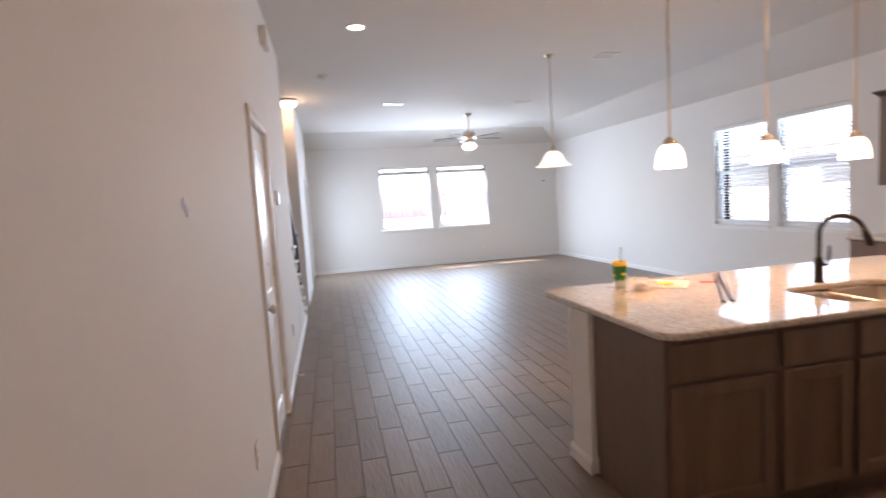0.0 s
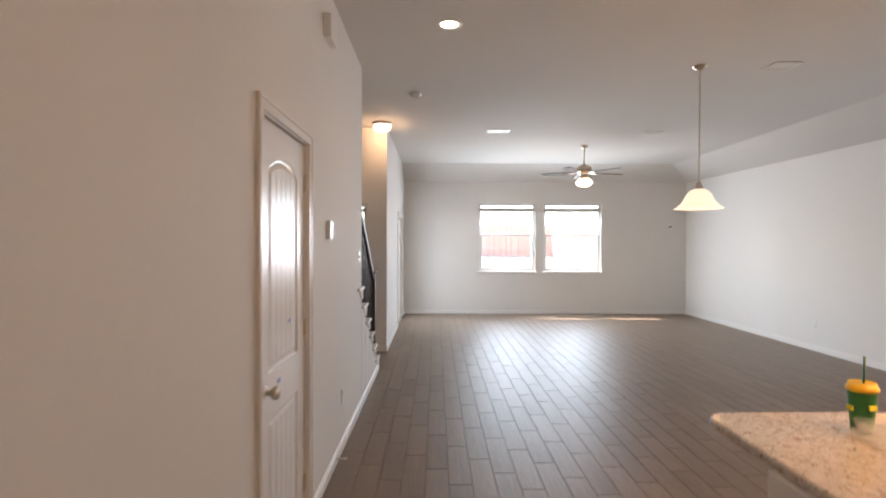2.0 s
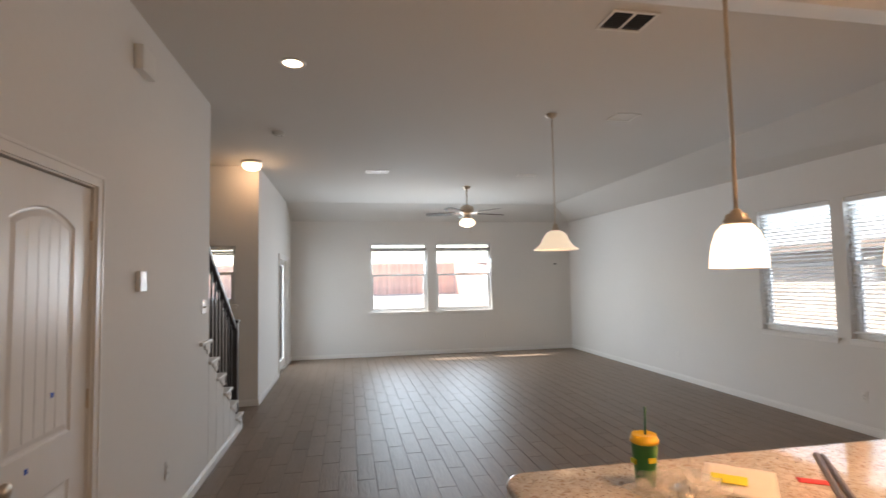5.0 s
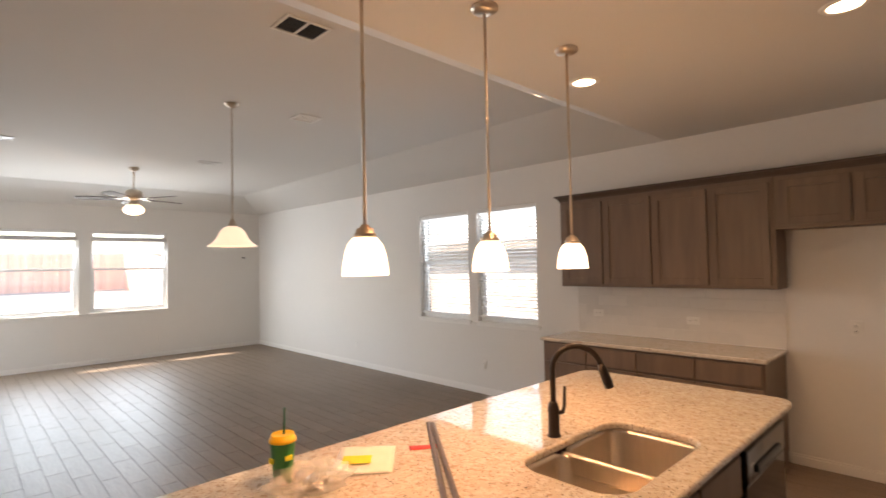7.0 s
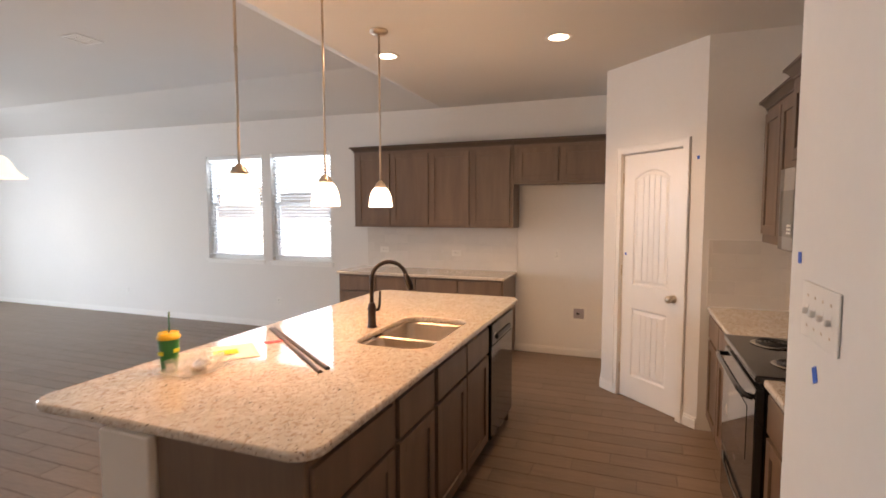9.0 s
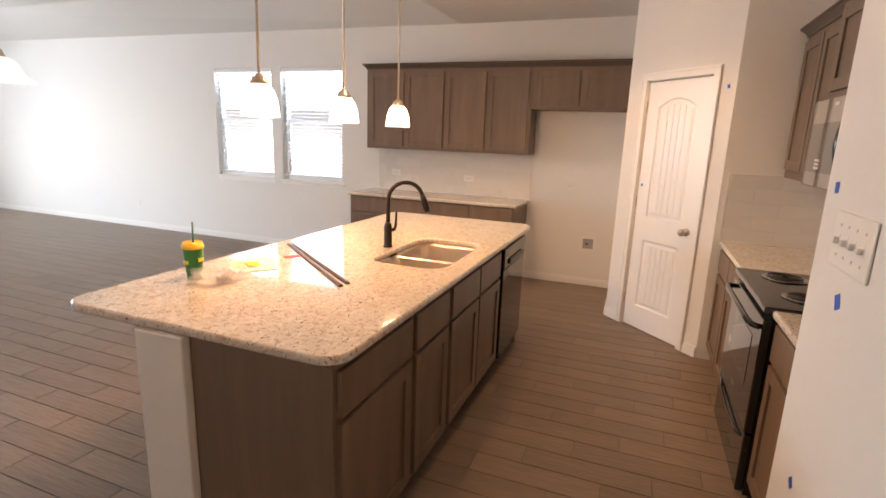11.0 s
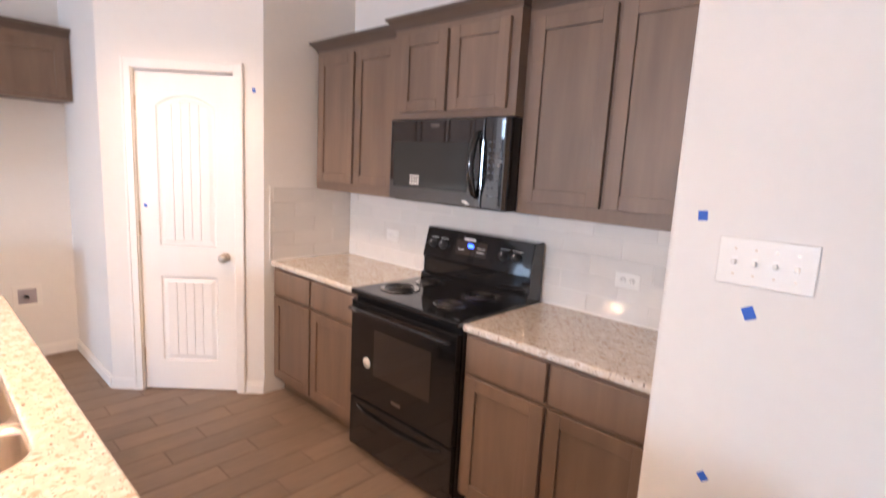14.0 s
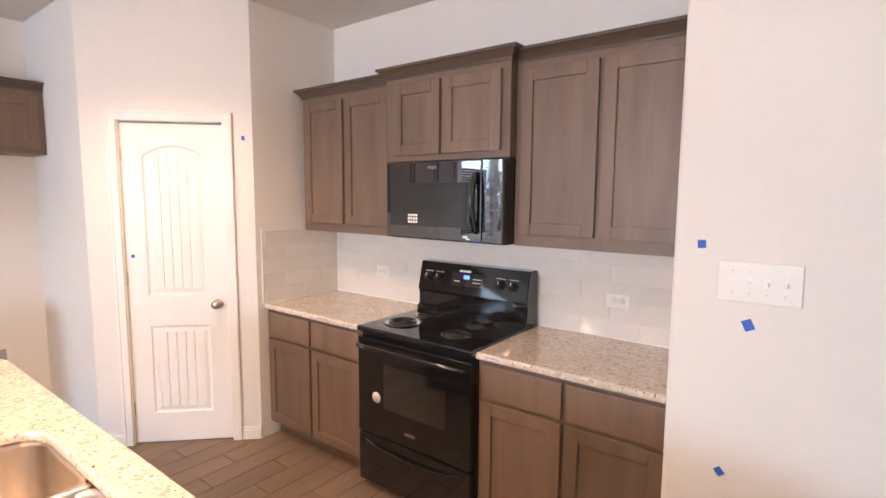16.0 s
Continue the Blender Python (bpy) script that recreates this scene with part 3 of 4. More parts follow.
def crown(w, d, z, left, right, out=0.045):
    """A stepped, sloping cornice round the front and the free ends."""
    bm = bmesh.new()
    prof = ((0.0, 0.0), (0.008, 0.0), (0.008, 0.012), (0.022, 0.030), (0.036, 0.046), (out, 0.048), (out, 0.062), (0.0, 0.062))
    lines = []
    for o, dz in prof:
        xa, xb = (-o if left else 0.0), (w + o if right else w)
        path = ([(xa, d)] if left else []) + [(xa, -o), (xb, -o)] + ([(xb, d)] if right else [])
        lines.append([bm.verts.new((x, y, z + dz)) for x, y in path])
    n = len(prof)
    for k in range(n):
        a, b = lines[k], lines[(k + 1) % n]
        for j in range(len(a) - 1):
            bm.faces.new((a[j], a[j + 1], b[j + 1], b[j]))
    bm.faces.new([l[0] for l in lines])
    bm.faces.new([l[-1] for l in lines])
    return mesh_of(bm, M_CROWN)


def wall_cabinet(m, w, d, z0, z1, cols, label, group, left=False, right=False, lip=0.058, sides=(0.036, 0.036), gap=0.022):
    root = thing("wall_cabinet", m, label, "cabinet", group)
    part(root, "body", boxes([((0, 0, z0), (w, d, z1))], M_WOODDARK, 0.001))
    cw = w / cols
    for k in range(cols):
        x0 = k * cw + (sides[0] if k == 0 else gap / 2)
        x1 = (k + 1) * cw - (sides[1] if k == cols - 1 else gap / 2)
        part(root, "door", shaker(x1 - x0, z1 - z0 - lip - 0.058), m=pose(x0, -0.0005, z0 + lip))
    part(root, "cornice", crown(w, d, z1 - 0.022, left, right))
    return root


GS, GE, GI = "range wall cabinets", "fridge wall cabinets", "island cabinets"
TURN_S, TURN_E = 180, -90
wall_cabinet(pose(2.735, 0.285, 0, 0, 0, TURN_S), 0.843, 0.322, 1.39, 2.290, 2, "grey-brown stained wooden wall cabinet beside the microwave", GS)
wall_cabinet(pose(3.545, 0.345, 0, 0, 0, TURN_S), 0.810, 0.382, 1.821, 2.298, 2, "short grey-brown stained cabinet above the microwave", GS, True, True, 0.034, (0.068, 0.046))
wall_cabinet(pose(4.378, 0.285, 0, 0, 0, TURN_S), 0.831, 0.322, 1.39, 2.290, 2, "grey-brown stained wooden wall cabinet in the corner", GS, True, False)
base_cabinet(pose(2.748, 0.565, 0, 0, 0, TURN_S), 0.856, 0.603, 2, "grey-brown stained base cabinet under granite", GS)
base_cabinet(pose(4.426, 0.565, 0, 0, 0, TURN_S), 0.906, 0.603, 2, "grey-brown stained base cabinet beside the range", GS)
wall_cabinet(pose(5.77, 4.262, 0, 0, 0, TURN_E), 1.944, 0.308, 1.42, 2.325, 4, "long grey-brown stained wall cabinet with four doors", GE, True, False, 0.03)
wall_cabinet(pose(5.77, 2.316, 0, 0, 0, TURN_E), 0.964, 0.308, 1.89, 2.325, 2, "short grey-brown stained cabinet above the fridge space", GE, lip=0.03)
base_cabinet(pose(5.485, 4.318, 0, 0, 0, TURN_E), 1.965, 0.592, 4, "long grey-brown stained base cabinet under granite", GE)


def counter(name, x0, y0, x1, y1, label, r=0.01, hole=None, zt=0.915):
    outline = round_rect(x0, y0, x1, y1, r, 8 if r > 0.03 else 2)
    root = thing(name, pose(0, 0, 0), label, "countertop")
    part(root, "top", slab(outline, zt - 0.034, zt, M_GRANITE, 0.011, 3, hole=hole))
    return root


counter("countertop", 1.893, YS + 0.002, 2.752, 0.597, "speckled beige granite countertop beside the stub wall")
counter("countertop", 3.516, YS + 0.002, 4.427, 0.597, "speckled beige granite countertop in the corner")
counter("countertop", 5.45, 2.335, XE - 0.002, 4.338, "speckled beige granite countertop under wall cabinets")

# island
IX0, IX1, IY0, IY1 = 1.548, 4.365, 1.942, 3.180
SX0, SX1, SY0, SY1 = 2.67, 3.412, 2.062, 2.485
counter("island_countertop", IX0, IY0, IX1, IY1, "speckled beige granite island top with rounded corners", 0.095, round_rect(SX0, SY0, SX1, SY1, 0.11, 8))
FX0, FY = 1.563, 1.972
base_cabinet(pose(FX0, FY, 0), 0.565, 0.57, 1, "dark stained island base cabinet", GI)
base_cabinet(pose(FX0 + 0.567, FY, 0), 0.42, 0.57, 1, "dark stained narrow island base cabinet", GI)
base_cabinet(pose(FX0 + 0.989, FY, 0), 0.938, 0.57, 2, "dark stained sink base cabinet", GI, hollow=True)
end = thing("end_panel", pose(0, 0, 0), "dark stained panel at the island's end", "panel")
part(end, "panel", boxes([((4.105, FY, 0.0), (4.128, FY + 0.57, 0.879))], M_WOODDARK, 0.001))
knee = structure("wall_island", boxes([((FX0 - 0.03, FY + 0.575, 0), (4.15, FY + 0.795, 0.879))], M_WALL, 0.004), "white painted half wall carrying the island top", "wall")
for run in ((FX0 - 0.03, FY + 0.575, FX0 - 0.03, FY + 0.795), ):
    structure("baseboard", boxes([((FX0 - 0.045, FY + 0.568, 0), (FX0 - 0.03, FY + 0.810, 0.07)), ((FX0 - 0.03, FY + 0.795, 0), (4.15, FY + 0.809, 0.085)), ((FX0 - 0.040, FY + 0.571, 0.07), (FX0 - 0.03, FY + 0.805, 0.085))], M_TRIM, 0.002), "white painted wooden baseboard", "baseboard")

dw = thing("dishwasher", pose(3.492, FY, 0), "black dishwasher built into the island", "dishwasher")
part(dw, "body", boxes([((0.003, 0.0, 0.10), (0.606, 0.55, 0.876))], M_BLACKMATT))
part(dw, "door", boxes([((0.006, -0.03, 0.11), (0.603, 0.0, 0.73))], M_BLACK, 0.005, seg=2))
part(dw, "control_panel", boxes([((0.006, -0.034, 0.735), (0.603, 0.0, 0.872))], M_BLACK, 0.006, seg=2))
part(dw, "handle", boxes([((0.12, -0.045, 0.755), (0.49, -0.034, 0.79))], M_BLACKMATT, 0.004))
part(dw, "badge", boxes([((0.04, -0.0352, 0.80), (0.10, -0.034, 0.812))], M_CHROME))
part(dw, "kick_plate", boxes([((0.01, 0.05, 0.0), (0.60, 0.07, 0.10))], M_BLACKMATT))


# sink: two rounded steel bowls
def bowl(x0, y0, x1, y1, depth):
    bm = bmesh.new()
    loops = []
    for inset, z, r in ((-0.012, 0, 0.062), (0.0, 0, 0.06), (0.004, -0.02, 0.06), (0.010, -depth + 0.04, 0.06), (0.022, -depth + 0.012, 0.06), (0.05, -depth, 0.05)):
        loops.append([bm.verts.new((x, y, z - (0.014 * max(0.0, 1 - max(0.0, abs(x - MIDX) - 0.012) / 0.05) if z > -0.05 else 0.0))) for x, y in round_rect(x0 + inset, y0 + inset, x1 - inset, y1 - inset, r, 6)])
    for a, b in zip(loops, loops[1:]):
        for k in range(len(a)):
            bm.faces.new((a[k], a[(k + 1) % len(a)], b[(k + 1) % len(a)], b[k]))
    bm.faces.new(loops[-1])
    me = mesh_of(bm, M_STEEL, True)
    return me


sk = thing("sink", pose(0, 0, 0.879), "double-bowl stainless steel sink set under granite", "sink")
MIDX = 3.0
part(sk, "bowl", bowl(SX0 - 0.004, SY0 - 0.004, MIDX - 0.009, SY1 + 0.004, 0.20))
part(sk, "bowl", bowl(MIDX + 0.009, SY0 - 0.004, SX1 + 0.004, SY1 + 0.004, 0.22))
part(sk, "divider", boxes([((MIDX - 0.016, SY0 - 0.014, -0.085), (MIDX + 0.016, SY1 + 0.014, -0.005))], M_STEEL, 0.010, seg=3))
for cx, dz in ((2.83, -0.198), (3.22, -0.218)):
    part(sk, "drain", lathe([(0.045, 0.0), (0.042, 0.003), (0.030, 0.001), (0.012, -0.004), (0.001, -0.004)], M_CHROME, 20, (cx, 2.27, dz)))

# faucet
fc = thing("faucet", pose(3.03, 2.55, 0.915), "dark bronze gooseneck pull-down kitchen faucet", "faucet")
part(fc, "base", lathe([(0.030, 0), (0.030, 0.006), (0.025, 0.012), (0.024, 0.10), (0.026, 0.115), (0.020, 0.14), (0.015, 0.15), (0.001, 0.15)], M_BRONZE, 20))
DIRX, DIRY = 0.5, -0.866
neck = [(0, 0, 0.14), (0, 0, 0.27)]
for k in range(13):
    a = math.pi * (1 - k / 12 * 0.93)
    r = 0.103
    c = r + r * math.cos(a)
    neck.append((c * DIRX, c * DIRY, 0.285 + r * math.sin(a)))
part(fc, "neck", tube(neck, 0.0125, M_BRONZE, 14))
e = Vector(neck[-1])
d = (e - Vector(neck[-2])).normalized()
part(fc, "spray_head", tube([e - d * 0.01, e + d * 0.02, e + d * 0.07, e + d * 0.095], [0.014, 0.019, 0.021, 0.018], M_BRONZE, 16))
part(fc, "lever", tube([(0.010, -0.014, 0.10), (0.022, -0.032, 0.105), (0.026, -0.038, 0.13), (0.028, -0.041, 0.215)], [0.010, 0.010, 0.008, 0.006], M_BRONZE, 10))

# range
rg = thing("range", pose(3.510, 0.615, 0, 0, 0, 180), "black freestanding electric range with four coil burners", "stove")
RW, RD = 0.760, 0.635
part(rg, "body", boxes([((0.002, 0.03, 0.03), (RW - 0.002, RD, 0.905))], M_BLACK, 0.002))
part(rg, "cooktop", boxes([((-0.002, -0.012, 0.895), (RW + 0.002, RD - 0.06, 0.925))], M_BLACK, 0.008, seg=3))
part(rg, "oven_door", boxes([((0.004, -0.008, 0.335), (RW - 0.004, 0.028, 0.865))], M_BLACK, 0.006, seg=2))
part(rg, "oven_window", boxes([((0.20, -0.0100, 0.50), (RW - 0.15, -0.0080, 0.745))], M_BLACKGLASS))
part(rg, "handle", tube([(0.03, -0.01, 0.825), (0.04, -0.042, 0.83), (0.12, -0.052, 0.833), (RW - 0.12, -0.052, 0.833), (RW - 0.04, -0.042, 0.83), (RW - 0.03, -0.01, 0.825)], 0.013, M_BLACK, 12))
part(rg, "drawer", boxes([((0.004, -0.004, 0.045), (RW - 0.004, 0.028, 0.325))], M_BLACK, 0.006, seg=2))
part(rg, "drawer_grip", tube([(0.07, -0.004, 0.290), (0.15, -0.014, 0.270), (0.38, -0.018, 0.258), (RW - 0.15, -0.014, 0.270), (RW - 0.07, -0.004, 0.290)], 0.008, M_BLACK, 8))
each(rg, "foot", [((x, y, 0), (x + 0.05, y + 0.05, 0.035)) for x in (0.03, RW - 0.08) for y in (0.06, RD - 0.1)], M_BLACKMATT)
part(rg, "badge", boxes([((0.345, -0.0086, 0.395), (0.415, -0.0078, 0.413))], M_CHROME))
part(rg, "sticker", lathe([(0.030, 0), (0.030, 0.0008), (0.001, 0.0009)], M_PLASTIC, 20), "round white sticker", pose(0.145, -0.0085, 0.55, 90, 0, 0))
# raised back panel with a sloping face
prof = [(RD - 0.135, 0.915), (RD, 0.915), (RD, 1.228), (RD - 0.085, 1.228), (RD - 0.125, 1.058), (RD - 0.105, 1.040), (RD - 0.105, 0.965), (RD - 0.135, 0.950)]
bm = bmesh.new()
sides = [[bm.verts.new((x, y, z)) for y, z in prof] for x in (0.0, RW)]
for k in range(len(prof)):
    bm.faces.new((sides[0][k], sides[0][(k + 1) % len(prof)], sides[1][(k + 1) % len(prof)], sides[1][k]))
bm.faces.new(sides[0])
bm.faces.new(sides[1])
bmesh.ops.bevel(bm, geom=bm.edges[:], offset=0.004, segments=2, affect="EDGES")
part(rg, "back_panel", mesh_of(bm, M_BLACK))
FACE = pose(0, RD - 0.1065, 1.138) @ pose(0, 0, 0, 90 - 13.2, 0, 0)  # local x across, local y up the panel
part(rg, "display", boxes([((0.25, -0.035, 0.000), (0.47, 0.045, 0.003))], M_BLACKGLASS, m=FACE))
part(rg, "clock", boxes([((0.335, 0.008, 0.0032), (0.375, 0.030, 0.004))], M_LED, m=FACE), "blue lit clock digits")
each(rg, "display_mark", [((0.30, 0.048, 0.0), (0.38, 0.060, 0.0025)), ((0.40, 0.01, 0.0032), (0.455, 0.014, 0.0036)), ((0.40, -0.01, 0.0032), (0.455, -0.006, 0.0036)), ((0.27, -0.01, 0.0032), (0.31, -0.006, 0.0036))], M_PLASTIC, m=FACE)
for kx in (0.075, 0.155, 0.585, 0.665):
    part(rg, "knob", lathe([(0.027, 0), (0.026, 0.012), (0.020, 0.018), (0.019, 0.030), (0.001, 0.031)], M_BLACKMATT, 18), m=FACE @ pose(kx, 0.0, 0.0))
    each(rg, "knob_mark", [((kx - 0.002, 0.002, 0.031), (kx + 0.002, 0.018, 0.0318)), ((kx - 0.03, 0.034, 0.0), (kx + 0.03, 0.037, 0.0022))], M_PLASTIC, m=FACE)
for bx, by, br in ((0.165, 0.19, 0.108), (0.165, 0.42, 0.085), (0.545, 0.175, 0.085), (0.545, 0.405, 0.108)):
    part(rg, "drip_pan", lathe([(br, 0.928), (br - 0.004, 0.931), (br - 0.016, 0.928), (br * 0.5, 0.9262), (0.001, 0.926)], M_PAN, 32, (bx, by, 0)), "chrome drip pan")
    spiral = [(bx + (0.014 + (br - 0.036) * k / 90) * math.cos(k * 2 * math.pi / 22.5), by + (0.014 + (br - 0.036) * k / 90) * math.sin(k * 2 * math.pi / 22.5), 0.9345) for k in range(91)]
    part(rg, "coil", tube(spiral, 0.0042, M_BLACKMATT, 6))

# microwave
mw = thing("microwave", pose(3.498, 0.390, 0, 0, 0, 180), "black over-range microwave with a glossy door", "microwave")
part(mw, "body", boxes([((0.0, 0.03, 1.394), (0.760, 0.428, 1.818))], M_BLACK, 0.003))
part(mw, "door", boxes([((0.002, -0.010, 1.400), (0.640, 0.03, 1.812))], M_BLACKGLASS, 0.006, seg=2))
part(mw, "door_window", boxes([((0.035, -0.0118, 1.470), (0.555, -0.010, 1.700))], M_MESHGLASS))
part(mw, "control_panel", boxes([((0.643, -0.008, 1.400), (0.758, 0.03, 1.812))], M_BLACKGLASS, 0.004))
bow = [(-0.008, 1.452), (-0.030, 1.468), (-0.046, 1.510), (-0.054, 1.560), (-0.056, 1.600), (-0.054, 1.640), (-0.046, 1.690), (-0.030, 1.730), (-0.008, 1.745)]
part(mw, "handle", tube([((0.617 + y * 0.15), y, z) for y, z in bow], [0.012, 0.016, 0.018, 0.019, 0.019, 0.019, 0.018, 0.016, 0.012], M_BLACK, 14))
part(mw, "badge", boxes([((0.300, -0.0106, 1.772), (0.360, -0.0100, 1.788))], M_CHROME))
part(mw, "mark", boxes([((0.530, -0.0106, 1.420), (0.560, -0.0100, 1.430)), ((0.552, -0.0106, 1.412), (0.575, -0.0100, 1.419))], M_PLASTIC), "small pale printed mark")
each(mw, "key_mark", [((0.672 + c * 0.026, -0.0086, 1.46 + q * 0.034), (0.684 + c * 0.026, -0.0080, 1.468 + q * 0.034)) for q in range(8) for c in range(3)], M_KEYMARK)
each(mw, "vent_grille", [((0.02 + k * 0.024, 0.05, 1.3915), (0.034 + k * 0.024, 0.30, 1.394)) for k in range(30)], M_BLACKMATT)
each(mw, "sticker", [((0.165 + (k % 4) * 0.018, -0.0124, 1.485 + (k // 4) * 0.018), (0.178 + (k % 4) * 0.018, -0.0118, 1.497 + (k // 4) * 0.018)) for k in range(12)], M_PLASTIC)


# ---- lamps ----
def island_pendant(x):
    root = thing("pendant_lamp", pose(x, 2.75, 0), "brushed nickel pendant lamp with lit white glass shade", "pendant lamp", "pendants over the island")
    part(root, "canopy", lathe([(0.001, 2.79), (0.02, 2.79), (0.045, 2.795), (0.062, 2.808), (0.062, ZK - 0.001)], M_NICKEL, 28))
    part(root, "rod", tube([(0, 0, 1.81), (0, 0, 2.795)], 0.0065, M_NICKEL, 10))
    part(root, "rod_joint", lathe([(0.0065, 2.29), (0.0085, 2.292), (0.0085, 2.318), (0.0065, 2.32)], M_NICKEL, 12))
    part(root, "socket", lathe([(0.007, 1.812), (0.014, 1.809), (0.018, 1.800), (0.030, 1.796), (0.033, 1.782), (0.040, 1.778), (0.040, 1.764), (0.034, 1.760)], M_NICKEL, 24))
    shade = part(root, "shade", lathe([(0.030, 1.768), (0.044, 1.762), (0.061, 1.740), (0.073, 1.706), (0.079, 1.668), (0.082, 1.632), (0.079, 1.630), (0.075, 1.668), (0.069, 1.704), (0.057, 1.735), (0.043, 1.756), (0.028, 1.762)], M_SHADE, 32), "lit white glass")
    shade.visible_shadow = False
    return root


for px in PENDANTS:
    island_pendant(px)

dp = thing("pendant_lamp", pose(2.98, 5.94, 0), "nickel pendant lamp with a wide alabaster glass bell", "pendant lamp")
part(dp, "canopy", lathe([(0.001, 3.155), (0.02, 3.158), (0.05, 3.175), (0.065, ZL - 0.001)], M_NICKEL, 28))
LINK = [(0.008 * math.cos(t), 0.0, 0.024 * math.sin(t)) for t in [2 * math.pi * k / 12 for k in range(13)]]
link = tube(LINK, 0.0022, M_NICKEL, 6)
for k in range(26):
    part(dp, "chain_link", link, m=pose(0, 0, 2.145 + k * 0.0395, 0, 0, 90 * (k % 2)))
part(dp, "cord", tube([(0, 0, 2.10), (0.002, 0.002, 2.6), (0, 0, 3.17)], 0.0025, M_NICKEL, 6))
part(dp, "socket", lathe([(0.008, 2.13), (0.022, 2.115), (0.026, 2.09), (0.040, 2.07), (0.044, 2.055)], M_NICKEL, 24))
part(dp, "shade", lathe([(0.040, 2.062), (0.078, 2.046), (0.110, 2.008), (0.138, 1.948), (0.168, 1.912), (0.174, 1.911), (0.178, 1.904), (0.190, 1.895), (0.209, 1.884), (0.212, 1.878), (0.205, 1.876), (0.166, 1.904), (0.132, 1.942), (0.104, 2.000), (0.074, 2.038), (0.038, 2.054)], M_SHADE2, 40), "lit alabaster glass").visible_shadow = False


def can_light(at, m_tilt, lit=True):
    root = thing("downlight", Matrix.Translation(at) @ m_tilt, "white recessed ceiling downlight, lit", "ceiling light", "recessed downlights")
    part(root, "trim_ring", lathe([(0.068, 0.004), (0.070, -0.006), (0.092, -0.006), (0.098, 0.0), (0.098, 0.004)], M_PLASTIC, 32))
    part(root, "lens", lathe([(0.070, -0.003), (0.040, -0.0045), (0.001, -0.005)], M_BULB, 32), "glowing lens").visible_shadow = False
    return root


SL = pose(0, 0, 0, math.degrees(math.atan2(ZL - ZK, YI - YF)), 0, 0)
can_light((4.10, 1.63, ZK), pose(0, 0, 0))
can_light((4.06, 2.95, ZK), pose(0, 0, 0))
can_light((0.64, 5.09, ZL), pose(0, 0, 0))
can_light((4.62, 3.69, ZK + (3.69 - YF) / (YI - YF) * (ZL - ZK)), SL)
can_light((2.88, 2.29, ZK), pose(0, 0, 0))

fl = thing("ceiling_lamp", pose(-0.20, 8.235, ZL), "round flush ceiling lamp with lit glass bowl", "ceiling light")
part(fl, "base", lathe([(0.001, -0.03), (0.12, -0.03), (0.13, -0.018), (0.13, -0.001)], M_NICKEL, 32))
part(fl, "bowl", lathe([(0.118, -0.03), (0.125, -0.055), (0.105, -0.095), (0.06, -0.118), (0.012, -0.125)], M_SHADE, 32), "lit frosted glass").visible_shadow = False
part(fl, "finial", lathe([(0.012, -0.123), (0.014, -0.130), (0.006, -0.142), (0.001, -0.143)], M_NICKEL, 14))

fan = thing("ceiling_fan", pose(3.02, 9.72, 0), "bronze ceiling fan with dark blades and lit globe", "ceiling fan")
part(fan, "canopy", lathe([(0.001, 3.14), (0.03, 3.14), (0.06, 3.16), (0.07, ZL - 0.001)], M_NICKEL, 24))
part(fan, "rod", tube([(0, 0, 2.86), (0, 0, 3.15)], 0.012, M_NICKEL, 10))
part(fan, "motor", lathe([(0.02, 2.88), (0.06, 2.87), (0.11, 2.84), (0.125, 2.79), (0.115, 2.74), (0.07, 2.715), (0.06, 2.68), (0.085, 2.655), (0.09, 2.64), (0.001, 2.635)], M_NICKEL, 32))
part(fan, "globe", lathe([(0.085, 2.64), (0.130, 2.60), (0.140, 2.565), (0.11, 2.525), (0.06, 2.505), (0.001, 2.50)], M_SHADE, 32), "lit ribbed glass globe").visible_shadow = False
for k in range(5):
    a = 14 + 72 * k
    me = slab([(0.20, -0.05), (0.30, -0.062), (0.62, -0.07), (0.70, -0.058), (0.725, 0.0), (0.70, 0.058), (0.62, 0.07), (0.30, 0.062), (0.20, 0.05)], -0.004, 0.004, M_BLADE, m=pose(0, 0, 2.735, 0, 0, a) @ pose(0, 0, 0, 11, 0, 0))
    part(fan, "blade", me)
    part(fan, "blade_arm", boxes([((0.08, -0.018, 2.728), (0.25, 0.018, 2.734))], M_NICKEL, 0.002, pose(0, 0, 0, 0, 0, a)))
part(fan, "pull_chain", tube([(0.06, 0.02, 2.64), (0.062, 0.02, 2.40)], 0.002, M_NICKEL, 6))


